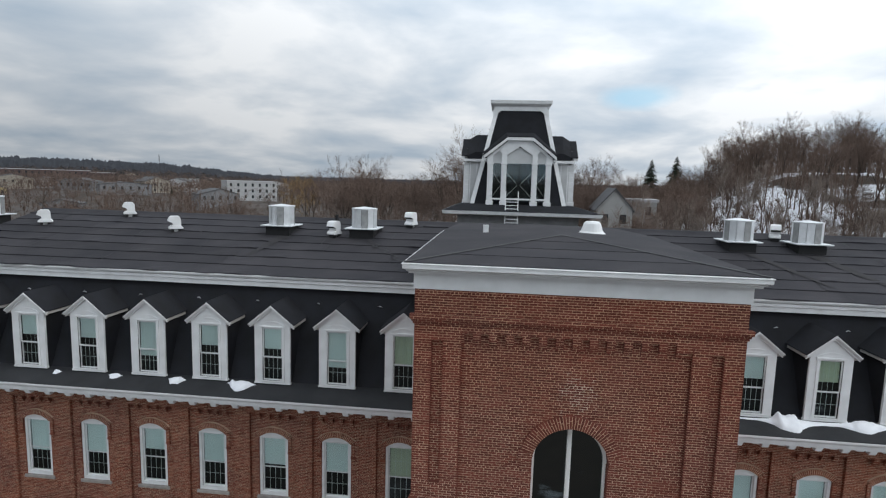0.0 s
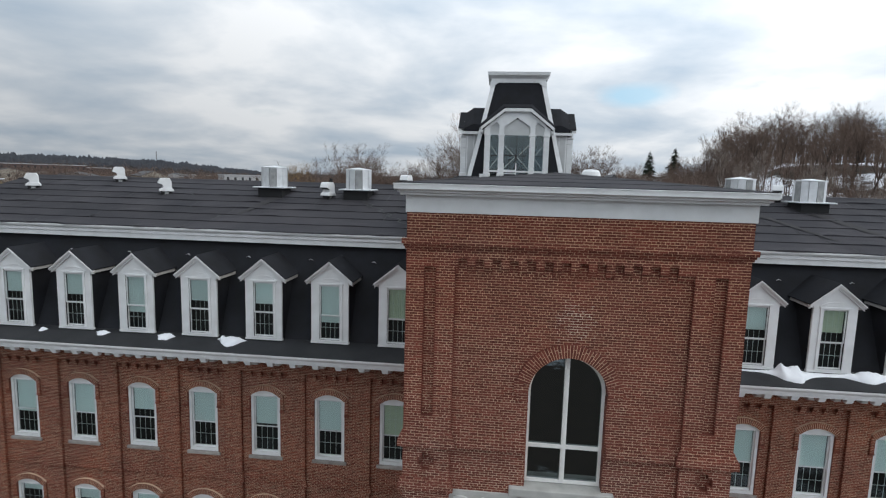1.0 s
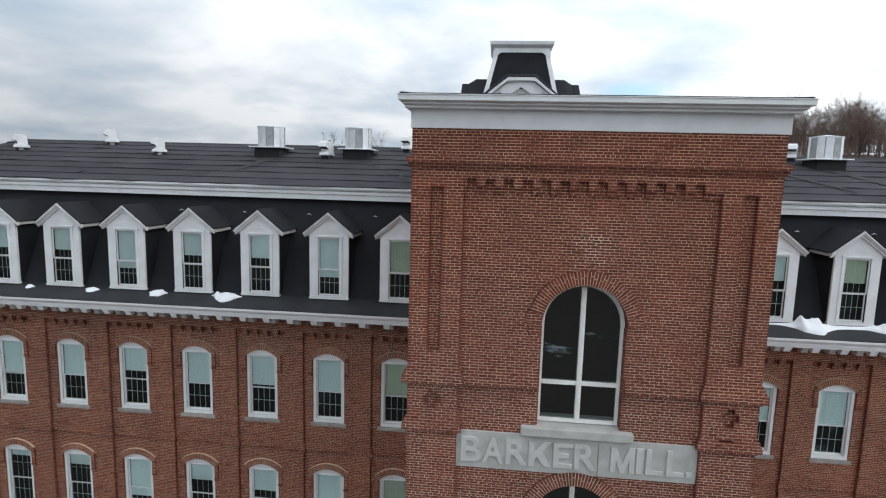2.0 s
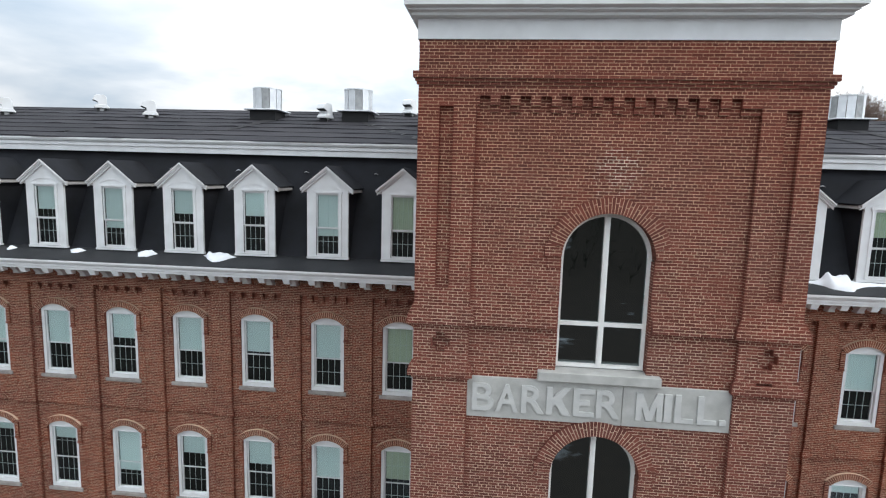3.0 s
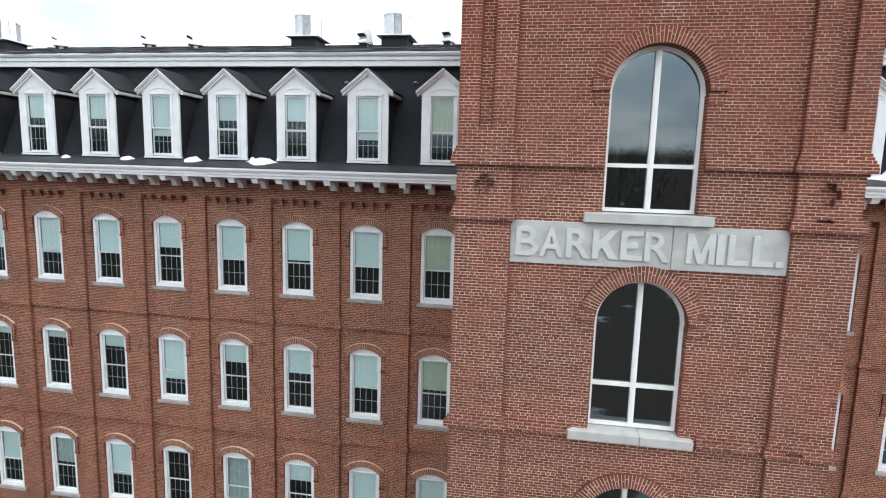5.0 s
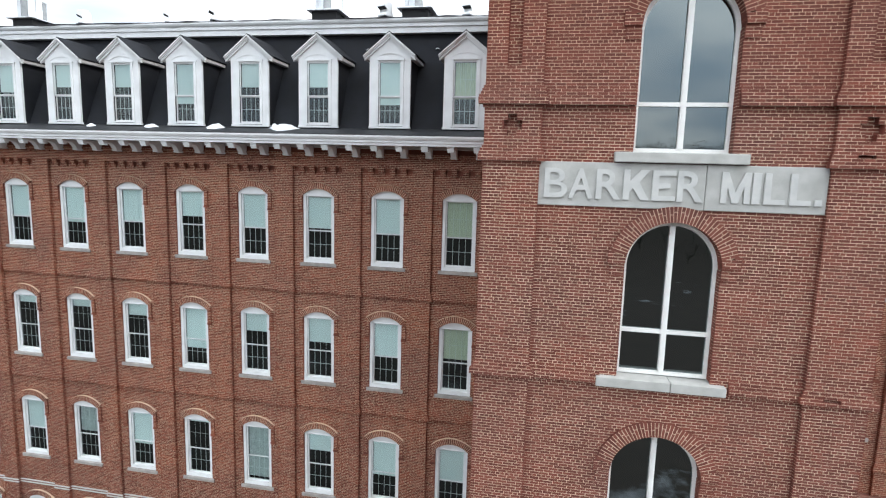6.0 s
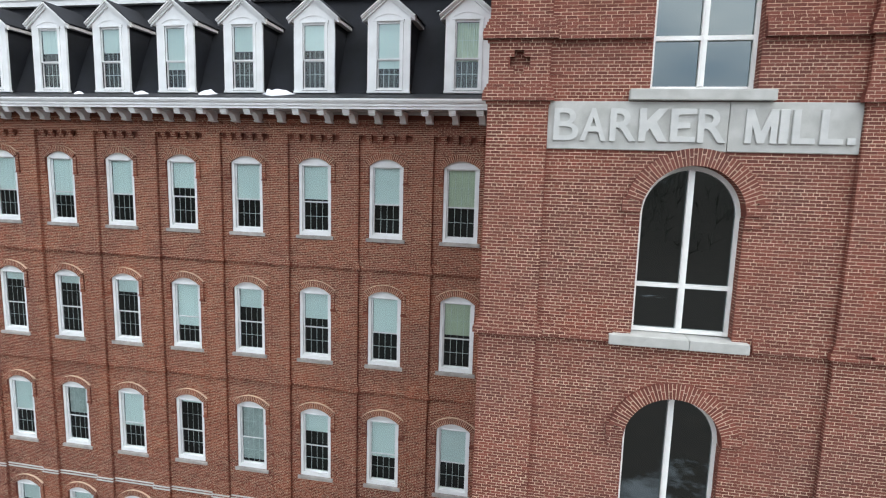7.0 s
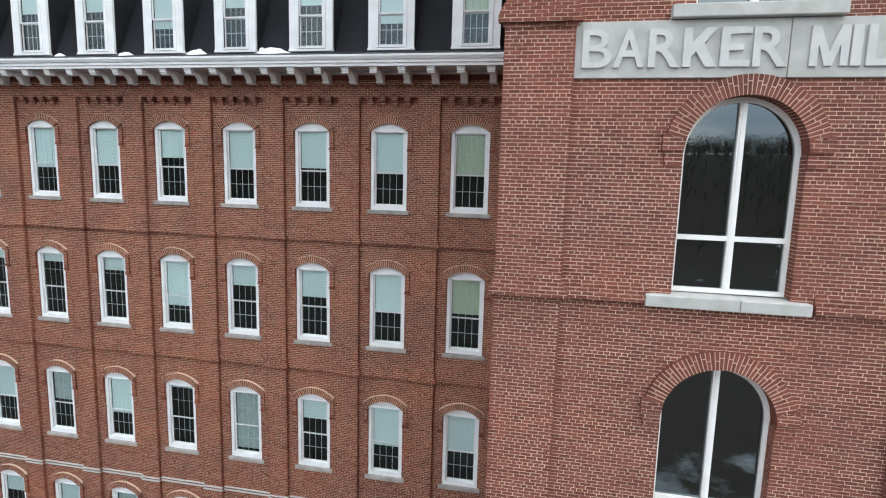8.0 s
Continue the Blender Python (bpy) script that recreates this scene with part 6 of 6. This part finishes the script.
HOUSES = (  # azimuth, distance, width, depth, eaves height, ridge rise, wall, turn, storeys, label
    (11.3, 84, 5.6, 10.0, -25.2, 3.2, "shaded_clapboard", 8, 2, "white gabled clapboard house among bare trees"),
    (14.2, 96, 6.0, 7.0, -26.2, 0.0, "shaded_clapboard", 5, 2, "flat-roofed white clapboard house on the slope"),
    (-27.0, 285, 24, 14, 9.5, 0.0, "white_clapboard", 12, 3, "large white flat-roofed apartment house in the town"),
    (-30.5, 240, 16, 10, 5.0, 2.2, "grey_clapboard", 20, 1, "low grey house in the town"),
    (-46.5, 430, 95, 18, 10.5, 0.0, "brick_red_wall", 4, 4, "long red brick mill with a flat pale roof"),
    (-40.5, 470, 40, 18, 9.0, 0.0, "brick_red_wall", -4, 3, "red brick mill block in the town"),
    (-35.5, 330, 14, 10, 6.0, 2.5, "cream_clapboard", 30, 2, "cream gabled house in the town"),
    (-33.0, 390, 18, 10, 6.0, 2.5, "white_clapboard", -20, 2, "white gabled house in the town"),
    (-38.0, 300, 22, 10, 4.5, 1.2, "grey_clapboard", 10, 1, "long low grey shed in the town"),
    (-43.0, 260, 14, 9, 1.0, 1.6, "grey_clapboard", -15, 2, "low grey house behind the mill roof"),
    (-48.0, 300, 13, 9, 2.0, 1.8, "yellow_clapboard", 15, 2, "yellow house in the town"),
    (-24.0, 420, 20, 12, 7.0, 2.5, "white_clapboard", 25, 2, "white house far across the town"),
    (-31.5, 620, 15, 10, 7.0, 0.0, "white_clapboard", 0, 3, "pale block on the far hillside"),
    (-36.5, 700, 16, 10, 8.0, 3.0, "cream_clapboard", 15, 2, "pale house on the far hillside"),
    (-29.0, 820, 18, 12, 8.0, 0.0, "white_clapboard", -10, 3, "white building on the far hillside"),
)
WORDS = {"white_clapboard": "white", "cream_clapboard": "cream", "grey_clapboard": "grey", "brick_red_wall": "dark red", "yellow_clapboard": "yellow"}


def small_town():
    """Many small houses scattered among the trees of the town."""
    rng = random.Random(23)
    made = []
    for k in range(34):
        wall = rng.choice(("white_clapboard", "grey_clapboard", "grey_clapboard", "cream_clapboard", "brick_red_wall"))
        flat = rng.random() < 0.3
        made.append((rng.uniform(-53, -25.5), rng.uniform(300, 780), rng.uniform(8, 20), rng.uniform(7, 11), rng.uniform(3.5, 6.5), 0.0 if flat else rng.uniform(1.6, 2.8),
                     wall, rng.uniform(-40, 40), 1, ("flat-roofed " if flat else "gabled ") + WORDS[wall] + " house among the trees of the town"))
    return tuple(made)


HOUSES += small_town()
HOUSE_SPOTS = [polar(h[0], h[1]) for h in HOUSES]


def house(az, d, w, dp, eave, rise, wall, turn, storeys, label):
    x, y = polar(az, d)
    z = ground_z(x, y)
    if eave < 0:  # given as a height above the river plain
        eave = -eave - z
    e = thing("house", x, y, z, label, "house", "buildings of the town", rz=-az + turn)
    part("wall", boxes((-w / 2, w / 2, -dp / 2, dp / 2, -4, eave)), CLAP[wall], e)
    if rise:
        bm = bmesh.new()
        prism(bm, ((-w / 2, eave), (w / 2, eave), (0, eave + rise)), -dp / 2 + 0.01, dp / 2 - 0.01, "y")
        part("gable", bm, CLAP[wall], e)
        bm = bmesh.new()
        o = 0.35
        for s in (-1, 1):
            k = rise / (w / 2)
            prism(bm, ((s * (w / 2 + o), eave - o * k), (0, eave + rise), (0, eave + rise + 0.22), (s * (w / 2 + o), eave - o * k + 0.22)), -dp / 2 - o, dp / 2 + o, "y")
        part("roof", bm, SHINGLE, e)
    else:
        part("roof", boxes((-w / 2 - 0.3, w / 2 + 0.3, -dp / 2 - 0.3, dp / 2 + 0.3, eave, eave + 0.5)), PALE_ROOF if wall != "grey_clapboard" else SHINGLE, e)
    n = max(2, int(w / 3.2))
    me = mesh_of("window", boxes((-0.5, 0.5, -0.05, 0.05, 0, 1.5)), DARKGLASS)
    for s in range(storeys):
        for k in range(n):
            o = share("window", me, e)
            o.location = (-w / 2 + w * (k + 0.5) / n, -dp / 2, eave - 2.3 - 2.9 * s)


for h in HOUSES:
    house(*h)
build_woods()
build_far_woods()


def willow(x, y, size):
    """A golden willow: the bare tree's limbs with yellow twigs."""
    e = thing("willow_tree", x, y, ground_z(x, y), "bare willow with dull golden twigs behind the mill roof", "tree")
    e.scale = (size, size, size)
    share("trunk", KINDS[1][0], e)
    c = KINDS[1][1].copy()
    c.materials.clear()
    c.materials.append(GOLD)
    share("crown", c, e)


GOLD = material("golden_twigs", (0.26, 0.17, 0.075), 0.95, vary=0.2, scale=0.3, second=(0.17, 0.115, 0.06), bump=0.0, spec=0.05)
willow(*polar(-23.0, 118), 0.9)
willow(*polar(-24.4, 121), 0.85)


def radio_mast(x, y, tall):
    e = thing("radio_mast", x, y, ground_z(x, y), "thin grey lattice radio mast on the distant ridge", "mast")
    vs, fs = [], []
    for k in range(3):
        a = 2 * math.pi * k / 3
        stick(vs, fs, Vector((1.6 * math.cos(a), 1.6 * math.sin(a), 0)), Vector((0.5 * math.cos(a), 0.5 * math.sin(a), tall)), 0.35, 0.25, 3)
    raw("lattice", vs, fs, BARK, e)


radio_mast(*polar(-33.7, 1500), 34)
for az, d, top, s in ((15.0, 165, 37.5, 1), (17.4, 165, 38.5, 2), (-34.0, 300, 22, 4), (-28.0, 330, 23, 5)):
    x, y = polar(az, d)
    fir(x, y, top - ground_z(x, y), s)
